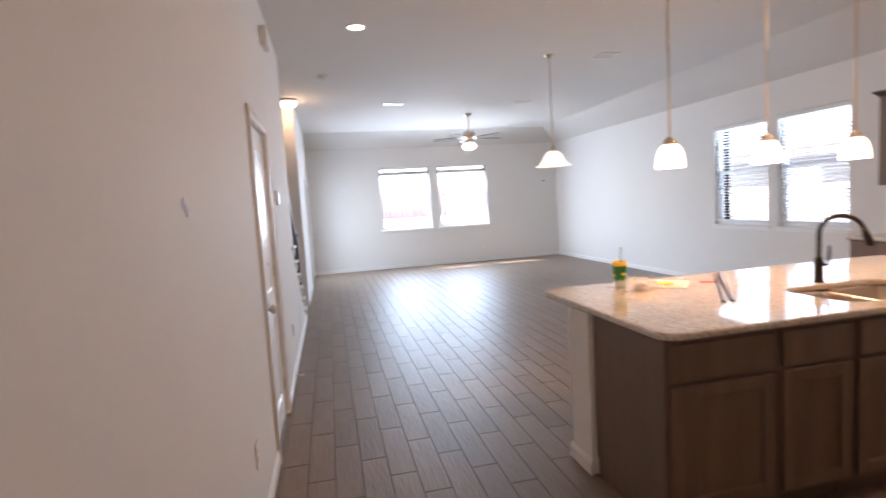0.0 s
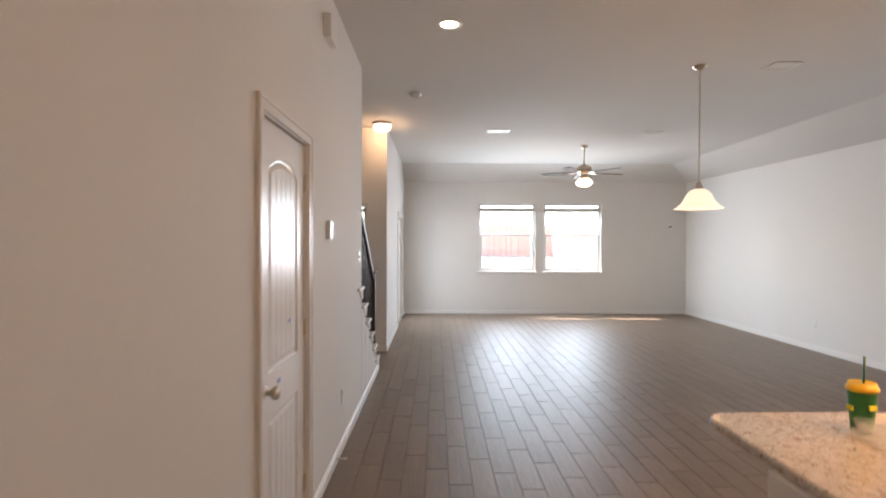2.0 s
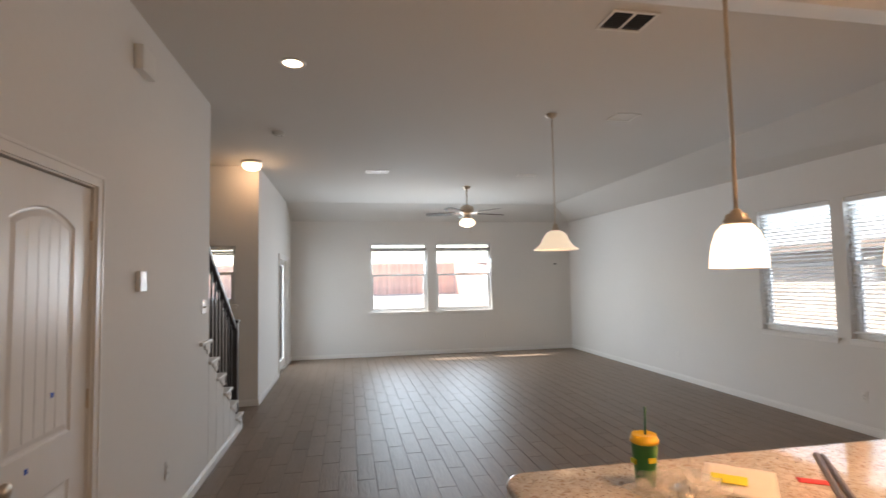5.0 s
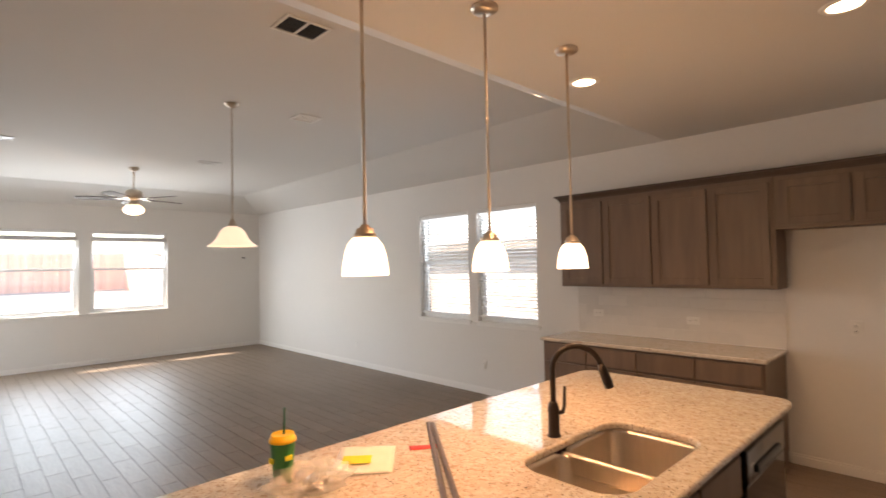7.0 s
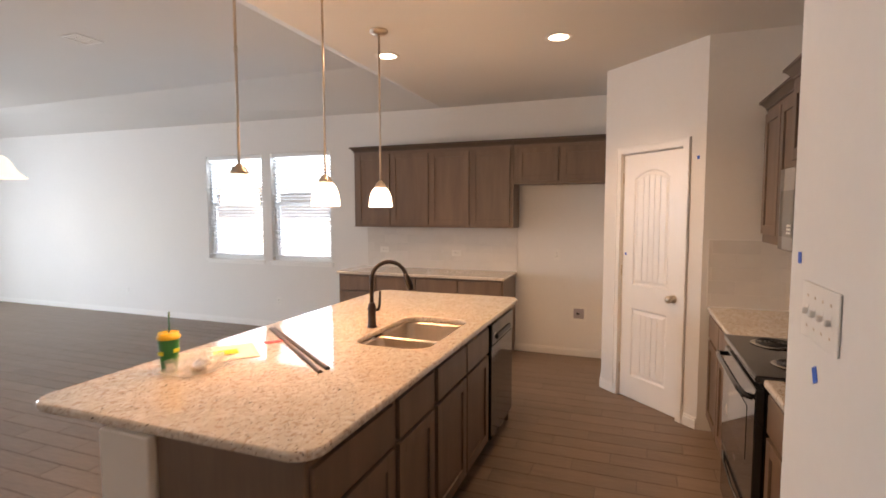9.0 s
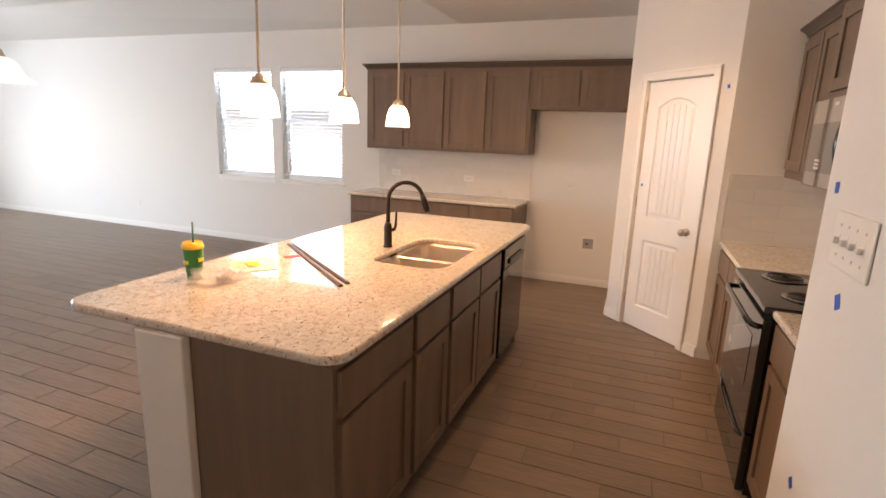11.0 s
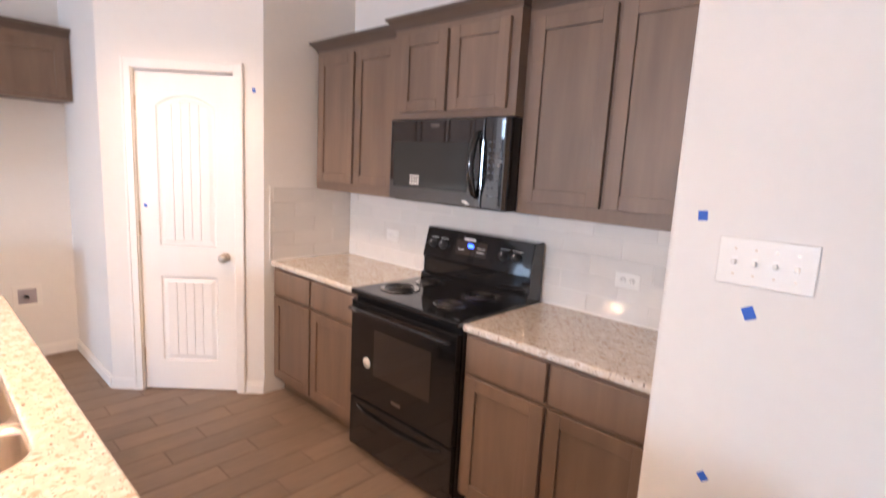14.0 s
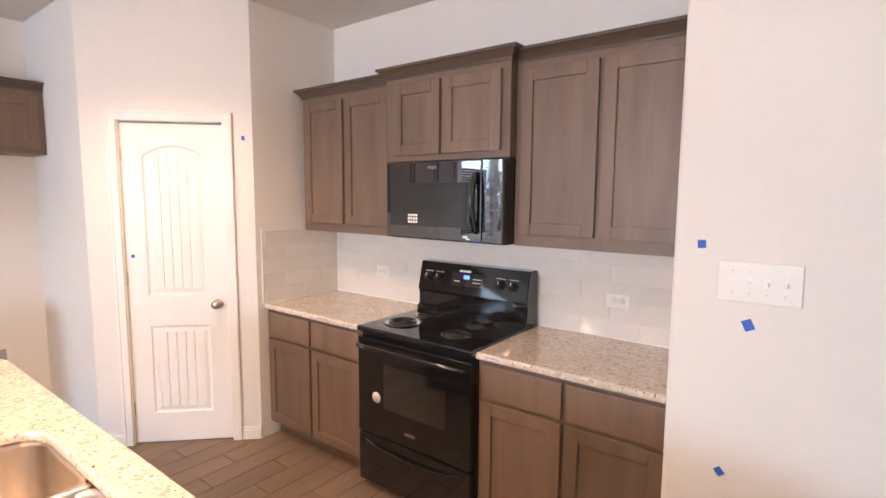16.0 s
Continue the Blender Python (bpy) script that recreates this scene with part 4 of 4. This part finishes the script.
# ---- ceiling fittings ----
def vent(x, y, sx, sy, label, dark=True, cells=1):
    root = thing("air_vent", pose(x, y, ZL), label, "air vent", "ceiling air vents")
    b = 0.022
    part(root, "frame", boxes([((-sx / 2, -sy / 2, -0.010), (sx / 2, -sy / 2 + b, -0.001)), ((-sx / 2, sy / 2 - b, -0.010), (sx / 2, sy / 2, -0.001)),
                               ((-sx / 2, -sy / 2 + b, -0.010), (-sx / 2 + b, sy / 2 - b, -0.001)), ((sx / 2 - b, -sy / 2 + b, -0.010), (sx / 2, sy / 2 - b, -0.001))]
               + [((-sx / 2 + sx * c / cells - 0.010, -sy / 2 + b, -0.010), (-sx / 2 + sx * c / cells + 0.010, sy / 2 - b, -0.001)) for c in range(1, cells)], M_PLASTIC, 0.002))
    part(root, "back", boxes([((-sx / 2 + b, -sy / 2 + b, -0.002), (sx / 2 - b, sy / 2 - b, -0.0005))], M_SLOT if dark else M_PLASTIC))
    n = int((sy - 2 * b) / 0.020)
    each(root, "louvre", [((-sx / 2 + b, -sy / 2 + b + k * 0.020, -0.008), (sx / 2 - b, -sy / 2 + b + k * 0.020 + (0.004 if dark else 0.013), -0.002)) for k in range(n)], M_SLOT if dark else M_PLASTIC)
    return root


vent(2.735, 4.17, 0.31, 0.24, "white ceiling return grille with dark cells", True, 2)
vent(3.72, 5.91, 0.26, 0.22, "white ceiling supply register", False)
vent(1.444, 8.69, 0.34, 0.20, "white ceiling supply register", False, 3)
vent(3.73, 8.70, 0.30, 0.16, "white ceiling supply register", False)
sd = thing("smoke_detector", pose(0.313, 6.856, ZL), "round white ceiling smoke detector", "smoke detector")
part(sd, "body", lathe([(0.001, -0.036), (0.045, -0.035), (0.058, -0.026), (0.065, -0.008), (0.065, -0.001)], M_PLASTIC, 28))
part(sd, "grille", lathe([(0.030, -0.0362), (0.034, -0.0375), (0.038, -0.0360)], M_SLOT, 24))


# ---- wall fittings ----
def plate(name, m, w, h, label, category, kind):
    """A wall plate; local x across, z up, +y into the room; origin at its centre."""
    root = thing(name, m, label, category)
    part(root, "cover", boxes([((-w / 2, 0.0005, -h / 2), (w / 2, 0.006, h / 2))], M_PLASTIC, 0.003, seg=2))
    if kind == "outlet":
        for s in (-1, 1):
            ox, oz = (s * 0.021, 0) if w > h else (0, s * 0.021)
            part(root, "socket", lathe([(0.016, 0), (0.016, 0.0015), (0.001, 0.0016)], M_PLASTIC, 18), m=pose(ox, 0.006, oz, -90, 0, 0))
            each(root, "slot", [((ox - 0.007, 0.0074, oz - 0.004), (ox - 0.005, 0.0080, oz + 0.005)), ((ox + 0.005, 0.0074, oz - 0.004), (ox + 0.007, 0.0080, oz + 0.005))], M_SLOT)
    else:
        for k in range(kind):
            ox = (k - (kind - 1) / 2) * 0.046
            part(root, "toggle", boxes([((ox - 0.005, 0.006, -0.010), (ox + 0.005, 0.017, 0.004))], M_PLASTIC, 0.002, pose(0, 0, 0, 8, 0, 0)))
            part(root, "toggle_slot", boxes([((ox - 0.007, 0.0055, -0.013), (ox + 0.007, 0.0066, 0.013))], M_TRIM))
            each(root, "screw", [((ox - 0.003, 0.0055, z - 0.003), (ox + 0.003, 0.0068, z + 0.003)) for z in (-0.033, 0.033)], M_NICKEL)
    return root


plate("light_switch", pose(1.647, 0.742, 1.381, 0, 0, 0), 0.218, 0.124, "white four-toggle wall switch plate", "light switch", 4)
for yy, zz in ((4.02, 1.129), (3.065, 1.107)):
    plate("outlet", pose(XE - 0.0085, yy, zz, 0, 0, 90), 0.118, 0.072, "white wall outlet in the tile", "outlet", "outlet")
plate("outlet", pose(XE, 1.89, 1.12, 0, 0, 90), 0.072, 0.118, "white wall outlet in fridge alcove", "outlet", "outlet")
for yy in (8.57, 5.66):
    plate("outlet", pose(XE, yy, 0.37, 0, 0, 90), 0.072, 0.118, "white wall outlet above baseboard", "outlet", "outlet")
plate("outlet", pose(4.02, YN, 0.37, 0, 0, 180), 0.072, 0.118, "white wall outlet above baseboard", "outlet", "outlet")
plate("outlet", pose(XW, 2.566, 0.40, 0, 0, -90), 0.072, 0.118, "white wall outlet above baseboard", "outlet", "outlet")
plate("outlet", pose(XW, 5.08, 0.40, 0, 0, -90), 0.072, 0.118, "white wall outlet above baseboard", "outlet", "outlet")
plate("light_switch", pose(XW, 5.90, 1.425, 0, 0, -90), 0.118, 0.118, "white two-toggle wall switch plate", "light switch", 2)
for xx, zz in ((3.94, 1.109), (2.307, 1.112)):
    plate("outlet", pose(xx, YS + 0.0085, zz, 0, 0, 0), 0.118, 0.072, "white wall outlet in the tile", "outlet", "outlet")
th = thing("thermostat", pose(XW, 4.58, 1.635, 0, 0, -90), "white thermostat on painted wall", "thermostat")
part(th, "body", boxes([((-0.05, 0.0005, -0.06), (0.05, 0.026, 0.06))], M_PLASTIC, 0.005, seg=2))
part(th, "screen", boxes([((-0.03, 0.026, 0.0), (0.03, 0.0266, 0.04))], M_TRIM))
ch = thing("door_chime", pose(XW, 4.55, 2.91, 0, 0, -90), "white door chime box high on the wall", "door chime")
part(ch, "body", boxes([((-0.10, 0.0005, -0.075), (0.10, 0.05, 0.075))], M_PLASTIC, 0.006, seg=2))
ib = thing("water_box", pose(XE, 1.645, 0.475, 0, 0, 90), "white recessed water box with a valve", "water outlet")
part(ib, "frame", boxes([((-0.085, 0.0005, -0.085), (0.085, 0.005, -0.055)), ((-0.085, 0.0005, 0.055), (0.085, 0.005, 0.085)), ((-0.085, 0.0005, -0.055), (-0.055, 0.005, 0.055)), ((0.055, 0.0005, -0.055), (0.085, 0.005, 0.055))], M_PLASTIC, 0.001))
# flat grey plate: the hollow's shade is put into its colour
part(ib, "recess", boxes([((-0.056, 0.0004, -0.056), (0.056, 0.0012, 0.056))], M_GREY_TAPE_SHADE))
part(ib, "valve", tube([(0, 0.002, 0.0), (0, 0.03, 0.0), (0.02, 0.032, 0.01)], 0.009, M_BRONZE, 10))
for tx, tz, ta, w, h in ((1.807, 1.489, 5, 0.024, 0.026), (1.667, 1.25, 25, 0.028, 0.034), (1.718, 0.765, 40, 0.022, 0.026)):
    t = thing("tape_scrap", pose(tx, 0.742, tz, 0, ta, 0), "small scrap of blue painter's tape", "tape", "blue tape scraps")
    part(t, "scrap", boxes([((-w / 2, 0.0004, -h / 2), (w / 2, 0.0014, h / 2))], M_TAPE))
for m, w, h, mt, lb in ((DIAG @ pose(0.058, 0.0, 1.985, 0, 10, 0), 0.020, 0.026, M_TAPE, "small scrap of blue tape on the pantry wall"), (pose(XW, 1.795, 1.543, 0, 0, -90) @ pose(0, 0, 0, 0, -40, 0), 0.062, 0.026, M_GREY_TAPE_SHADE, "torn grey tape scrap on the wall")):
    t = thing("tape_scrap", m, lb, "tape")
    part(t, "scrap", boxes([((-w / 2, 0.0004, -h / 2), (w / 2, 0.0018, h / 2))], mt))
ds = thing("door_stop", pose(XW + 0.014, 4.80, 0.045, 0, 0, -90), "small spring door stop on the baseboard", "door stop")
part(ds, "spring", tube([(0, 0, 0), (0, 0.055, 0)], 0.006, M_NICKEL, 10))
part(ds, "tip", tube([(0, 0.055, 0), (0, 0.072, 0)], 0.008, M_PLASTIC, 10))
sw = thing("wall_sensor", pose(5.72, YN, 1.93, 0, 0, 180), "small dark cable stub on the wall", "cable")
part(sw, "stub", boxes([((-0.035, 0.0005, -0.012), (0.035, 0.012, 0.012))], M_SLOT, 0.003))

# ---- stairs ----
st = thing("staircase", pose(0, 0, 0), "white painted staircase with dark handrail and balusters", "stairs")
RISE, RUN, Y1 = 0.19, 0.27, 7.44
for k in range(1, 14):
    ynose = Y1 - (k - 1) * RUN
    xe = XW + 0.028 if k < 7 else XW - 0.125
    part(st, "tread", boxes([((-1.495, ynose - RUN - 0.02, k * RISE - 0.030), (xe, ynose + 0.012, k * RISE))], M_STEP, 0.008, seg=2))
    part(st, "riser", boxes([((-1.495, ynose - RUN, (k - 1) * RISE), (XW - 0.13, ynose - 0.012, k * RISE - 0.030))], M_STEP))
    if k < 7:
        each(st, "bracket", [((XW + 0.001, ynose - 0.16, k * RISE - 0.075), (XW + 0.014, ynose - 0.005, k * RISE - 0.030)), ((XW + 0.001, ynose - 0.09, k * RISE - 0.12), (XW + 0.014, ynose - 0.005, k * RISE - 0.075))], M_STEP, 0.004)
        for j in range(2):
            by = ynose - 0.07 - j * 0.135
            if by > 6.12:
                top = 0.86 + k * RISE + (ynose - by) / RUN * RISE - 0.02
                part(st, "baluster", boxes([((XW - 0.075, by - 0.009, k * RISE), (XW - 0.057, by + 0.009, top))], M_IRON))
part(st, "handrail", boxes([((-0.032, 0, -0.028), (0.032, 1.73, 0.028))], M_IRON, 0.010, pose(XW - 0.066, 6.08, 0.93 + RISE * (Y1 + RUN - 6.08) / RUN - 0.05, -math.degrees(math.atan2(RISE, RUN)), 0, 0), 2))
part(st, "newel_post", boxes([((XW - 0.115, 7.345, 0.19), (XW - 0.025, 7.435, 1.18)), ((XW - 0.125, 7.335, 1.18), (XW - 0.015, 7.445, 1.21))], M_IRON, 0.005))
structure("wall_stair_knee", boxes([((XW - 0.12, max(6.07, Y1 - k * RUN), -0.1), (XW, Y1 - (k - 1) * RUN - 0.012, k * RISE - 0.031)) for k in range(1, 7)], M_WALL), "white painted stepped wall under the stairs", "wall")

# ---- things on the island ----
cup = thing("drink_cup", pose(1.995, 2.975, 0.915), "green paper drink cup with yellow lid and straw", "cup")
part(cup, "cup", lathe([(0.001, 0.002), (0.030, 0.002), (0.031, 0.0), (0.037, 0.07), (0.043, 0.145)], M_GREEN, 28))
each(cup, "print", [((-0.045, -0.012, 0.075), (-0.0385, 0.012, 0.09)), ((-0.012, -0.0455, 0.085), (0.014, -0.0390, 0.10))], M_NOTE)
part(cup, "lid", lathe([(0.043, 0.140), (0.047, 0.143), (0.047, 0.152), (0.043, 0.155), (0.040, 0.168), (0.036, 0.165), (0.001, 0.164)], M_YELLOW, 28), "yellow plastic lid")
part(cup, "straw", tube([(0.0, 0.0, 0.02), (0.010, 0.004, 0.255)], 0.0038, M_STRAW, 8), "dark green straw")


def sheet(name, at, w, d, turn, mat, label, category, lift=0.006):
    root = thing(name, pose(*at, 0, 0, turn), label, category)
    bm = bmesh.new()
    bmesh.ops.create_grid(bm, x_segments=10, y_segments=8, size=0.5)
    for v in bm.verts:
        v.co.x *= w
        v.co.y *= d
        v.co.z = 0.0015 + lift * abs(noise.noise(Vector((v.co.x * 9, v.co.y * 9, w * 7))))
    got = bmesh.ops.extrude_face_region(bm, geom=bm.faces[:])
    bmesh.ops.translate(bm, verts=[v for v in got["geom"] if isinstance(v, bmesh.types.BMVert)], vec=(0, 0, -0.001))
    part(root, "sheet", mesh_of(bm, mat, True))
    return root


pp = sheet("paper_sheet", (2.309, 2.927, 0.916), 0.277, 0.224, 49, M_PAPER, "creased white paper sheet lying on the island", "paper")
part(pp, "note", boxes([((-0.055, -0.025, 0.0076), (0.025, 0.085, 0.0086))], M_NOTE), "yellow highlighted block")
sheet("card", (2.552, 2.862, 0.916), 0.045, 0.115, 56, M_RED, "small red card lying on the island", "card", 0.001)
for k, (ox, oy) in enumerate(((0.0, 0.0), (0.028, -0.012))):
    stick = thing("moulding_strip", pose(2.482 + ox, 2.708 + oy, 0.915, 0, 0, 51.5 + k * 1.5), "thin grey-brown wooden moulding strip", "moulding", "loose moulding strips")
    L = 0.47 - 0.02 * k
    part(stick, "strip", boxes([((-L, -0.011, 0.0), (L, 0.011, 0.009)), ((-L, -0.006, 0.009), (L, 0.006, 0.014))], M_STICK, 0.002))

bag = thing("plastic_bag", pose(2.045, 2.87, 0.916), "crumpled clear plastic bag with small metal parts", "bag")
bm = bmesh.new()
bmesh.ops.create_icosphere(bm, subdivisions=4, radius=1)
for v in bm.verts:
    k = 1 + 0.55 * noise.noise(v.co * 2.3) + 0.30 * noise.noise(v.co * 5.7)
    v.co = Vector((v.co.x * 0.125 * k, v.co.y * 0.105 * k, max(0.0, (v.co.z + 0.55) * 0.040 * k)))
part(bag, "film", mesh_of(bm, M_BAGFILM), "clear film")
bm = bmesh.new()
bmesh.ops.create_icosphere(bm, subdivisions=3, radius=1)
for v in bm.verts:
    k = 1 + 0.7 * noise.noise(v.co * 3.1) + 0.5 * noise.noise(v.co * 7.3)
    v.co = Vector((v.co.x * 0.058 * k, v.co.y * 0.034 * k, max(0.001, 0.016 + v.co.z * 0.018 * k)))
part(bag, "fittings", mesh_of(bm, M_FOIL), "crinkled foil packet of small metal parts", pose(0.01, -0.01, 0, 0, 0, 35))

# ---- outside ----
bm = bmesh.new()
N = 48
grid = [[None] * (N + 1) for _ in range(N + 1)]
for i in range(N + 1):
    for j in range(N + 1):
        u, v = 2 * i / N - 1, 2 * j / N - 1
        x, y = 3 + 400 * u * abs(u) ** 1.6, 8 + 400 * v * abs(v) ** 1.6
        up = max(0.0, min(1.0, (y - 15.0) / 16.0))
        grid[i][j] = bm.verts.new((x, y, -0.16 + 0.98 * up * up * (3 - 2 * up)))
for i in range(N):
    for j in range(N):
        bm.faces.new((grid[i][j], grid[i + 1][j], grid[i + 1][j + 1], grid[i][j + 1]))
structure("ground", mesh_of(bm, M_GROUND, True), "pale dry yard ground", "ground")
structure("patio", boxes([((-5.0, 8.76, -0.16), (-0.41, 12.9, -0.03))], M_CONCRETE), "pale concrete patio slab", "patio")
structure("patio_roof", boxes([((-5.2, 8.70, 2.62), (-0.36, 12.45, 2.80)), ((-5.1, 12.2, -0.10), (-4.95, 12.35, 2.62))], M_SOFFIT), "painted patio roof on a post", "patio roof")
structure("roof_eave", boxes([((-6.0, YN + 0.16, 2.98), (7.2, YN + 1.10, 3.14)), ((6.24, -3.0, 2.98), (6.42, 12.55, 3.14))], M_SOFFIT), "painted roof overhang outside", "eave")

fence = thing("fence", pose(0, 0, 0), "red-brown cedar picket fence behind the yard", "fence")
me = boxes([((0, 0, 0), (0.138, 0.02, 1.85))], M_FENCE, 0.004)
FY0 = 31.0
for k in range(150):
    part(fence, "picket", me, m=pose(-8.0 + k * 0.145, FY0, 0.78 + 0.02 * math.sin(k * 1.7)))
each(fence, "rail", [((-8.0, FY0 + 0.021, z), (13.8, FY0 + 0.06, z + 0.09)) for z in (1.05, 1.7, 2.35)], M_FENCE)

side = thing("fence", pose(0, 0, 0), "red-brown cedar picket fence along the yard's side", "fence")
for k in range(110):
    yy = 30.9 - k * 0.145
    up = max(0.0, min(1.0, (yy - 15.0) / 16.0))
    part(side, "picket", me, m=pose(7.25, yy, -0.20 + 0.98 * up * up * (3 - 2 * up), 0, 0, -90))

# neighbour house past the side windows
hs = thing("neighbour_house", pose(0, 0, 0), "pale brick neighbour house with shingle roof", "house")
NX = 9.4
part(hs, "wall", boxes([((NX + 0.012, -2.0, -0.16), (NX + 0.30, 16.0, 2.0))], M_MORTAR), "pale mortar")
# dark soffit and fascia stand in for the eave's shadow band
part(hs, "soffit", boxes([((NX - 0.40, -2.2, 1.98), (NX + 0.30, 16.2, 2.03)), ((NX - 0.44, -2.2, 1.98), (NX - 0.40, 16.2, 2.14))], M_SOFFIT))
bm = bmesh.new()
vs = [bm.verts.new(v) for v in ((NX - 0.45, -2.2, 2.13), (NX - 0.45, 16.2, 2.13), (NX + 4.0, 16.2, 3.0), (NX + 4.0, -2.2, 3.0), (NX + 4.0, 16.2, 1.9), (NX + 4.0, -2.2, 1.9))]
for f in ((0, 1, 2, 3), (1, 4, 2), (0, 3, 5), (2, 4, 5, 3)):
    bm.faces.new([vs[k] for k in f])
part(hs, "roof", mesh_of(bm, M_ROOF), "grey-brown shingle roof")


# ---- pieces of floor, tiles and bricks, last ----
def pieces_joined(owner, name, dims, places, mat, bevel):
    """Many alike pieces as one part: a chamfered block repeated at each place."""
    w, d, h = dims
    unit = np.array([(0, 0, 0), (w, 0, 0), (w, d, 0), (0, d, 0), (bevel, bevel, h), (w - bevel, bevel, h), (w - bevel, d - bevel, h), (bevel, d - bevel, h)])
    faces = np.array([(4, 5, 6, 7), (0, 1, 5, 4), (1, 2, 6, 5), (2, 3, 7, 6), (3, 0, 4, 7)])
    vs, fs = [], []
    for k, m in enumerate(places):
        r = np.array(m.to_3x3())
        vs.append(unit @ r.T + np.array(m.translation))
        fs.append(faces + 8 * k)
    me = bpy.data.meshes.new(name)
    me.from_pydata(np.concatenate(vs).tolist(), [], np.concatenate(fs).tolist())
    me.materials.append(mat)
    ob = part(owner, name, me)
    ob["kind"] = "stuff"
    return ob


def chamfered(dims, mat, bevel):
    w, d, h = dims
    me = bpy.data.meshes.new("piece")
    b = bevel
    me.from_pydata([(0, 0, 0), (w, 0, 0), (w, d, 0), (0, d, 0), (b, b, h), (w - b, b, h), (w - b, d - b, h), (b, d - b, h)], [],
                   [(4, 5, 6, 7), (0, 1, 5, 4), (1, 2, 6, 5), (2, 3, 7, 6), (3, 0, 4, 7)])
    me.materials.append(mat)
    return me


floor_ob = bpy.data.objects["floor"]
PW, PL, G = 0.152, 0.61, 0.003
near, far = [], []
row = 0
x = XW - 0.12 - PW * 8
while x < XE:
    off = (row * 0.37) % 1.0 * PL
    y = -2.7 - off
    while y < YN:
        m = pose(x, y, -0.006)
        if not (x < XW - 0.13 and (y < 5.9 or y > 8.5)) and not (x > 1.2 and y < -0.6) and x > -1.6:
            (near if (0.0 < x < 4.6 and 3.0 < y < 6.6) or (1.6 < x < 5.2 and 0.3 < y < 2.1) else far).append(m)
        y += PL
    x += PW
    row += 1
far += near[300:]
near = near[:300]
me = chamfered((PW - G, PL - G, 0.006), M_PLANK, 0.0012)
for m in near:
    part(floor_ob, "plank", me, m=m)
pieces_joined(floor_ob, "planks", (PW - G, PL - G, 0.006), far, M_PLANK, 0.0012)


def tile_field(wall_name, m, w, h, z0):
    """Running-bond glazed tiles on a wall; local x along, z up, +y into the room."""
    owner = bpy.data.objects[wall_name]
    part(owner, "tile_bed", boxes([((0, 0.0008, z0), (w, 0.0060, z0 + h))], M_TILEGROUT, m=m))
    each(owner, "tile_edge", [((0, 0.001, z0 + h), (w, 0.0095, z0 + h + 0.006)), ((w, 0.001, z0), (w + 0.005, 0.0095, z0 + h + 0.006)), ((0, 0.0088, z0 - 0.001), (w, 0.0125, z0 + 0.004))], M_TRIM, m=m)
    TW, TH, g = 0.305, 0.0985, 0.0022
    rows = max(1, round(h / TH))
    th = h / rows
    whole = chamfered((TW - g, th - g, 0.0045), M_TILE, 0.0010)
    up = Matrix(((1, 0, 0, 0), (0, 0, 1, 0), (0, 1, 0, 0), (0, 0, 0, 1)))
    for r in range(rows):
        x = -(TW / 2 if r % 2 else 0.0)
        while x < w - 0.01:
            a, b = max(x, 0.0), min(x + TW, w)
            if b - a > 0.02:
                me = whole if b - a > TW - 1e-4 else chamfered((b - a - g, th - g, 0.0045), M_TILE, 0.0022)
                part(owner, "tile", me, m=m @ pose(a, 0.004, z0 + r * th) @ up)
            x += TW
    return owner


tile_field("wall_kitchen_south", pose(1.892, YS, 0), 2.536, 0.476, 0.917)
tile_field("wall_pantry_side", pose(4.43, YS + 0.010, 0, 0, 0, 90), 0.628, 0.478, 0.917)
tile_field("wall_east", pose(XE, 2.335, 0, 0, 0, 90), 1.925, 0.502, 0.917)

BW, BH, BG = 0.215, 0.070, 0.010
nearb, farb = [], []
upm = Matrix(((0, 0, -1, 0), (1, 0, 0, 0), (0, 1, 0, 0), (0, 0, 0, 1)))
for r in range(26):
    for c in range(60):
        y = 1.0 + c * BW + (BW / 2 if r % 2 else 0)
        m = pose(NX + 0.012, y, -0.1 + r * (BH + BG)) @ upm
        (nearb if 8 < r < 24 and 4.5 < y < 8.7 else farb).append(m)
farb += nearb[300:]
me = chamfered((BW - BG, BH, 0.012), M_BRICK, 0.003)
for m in nearb[:300]:
    part(hs, "brick", me, m=m)
pieces_joined(hs, "bricks", (BW - BG, BH, 0.012), farb, M_BRICK, 0.003)
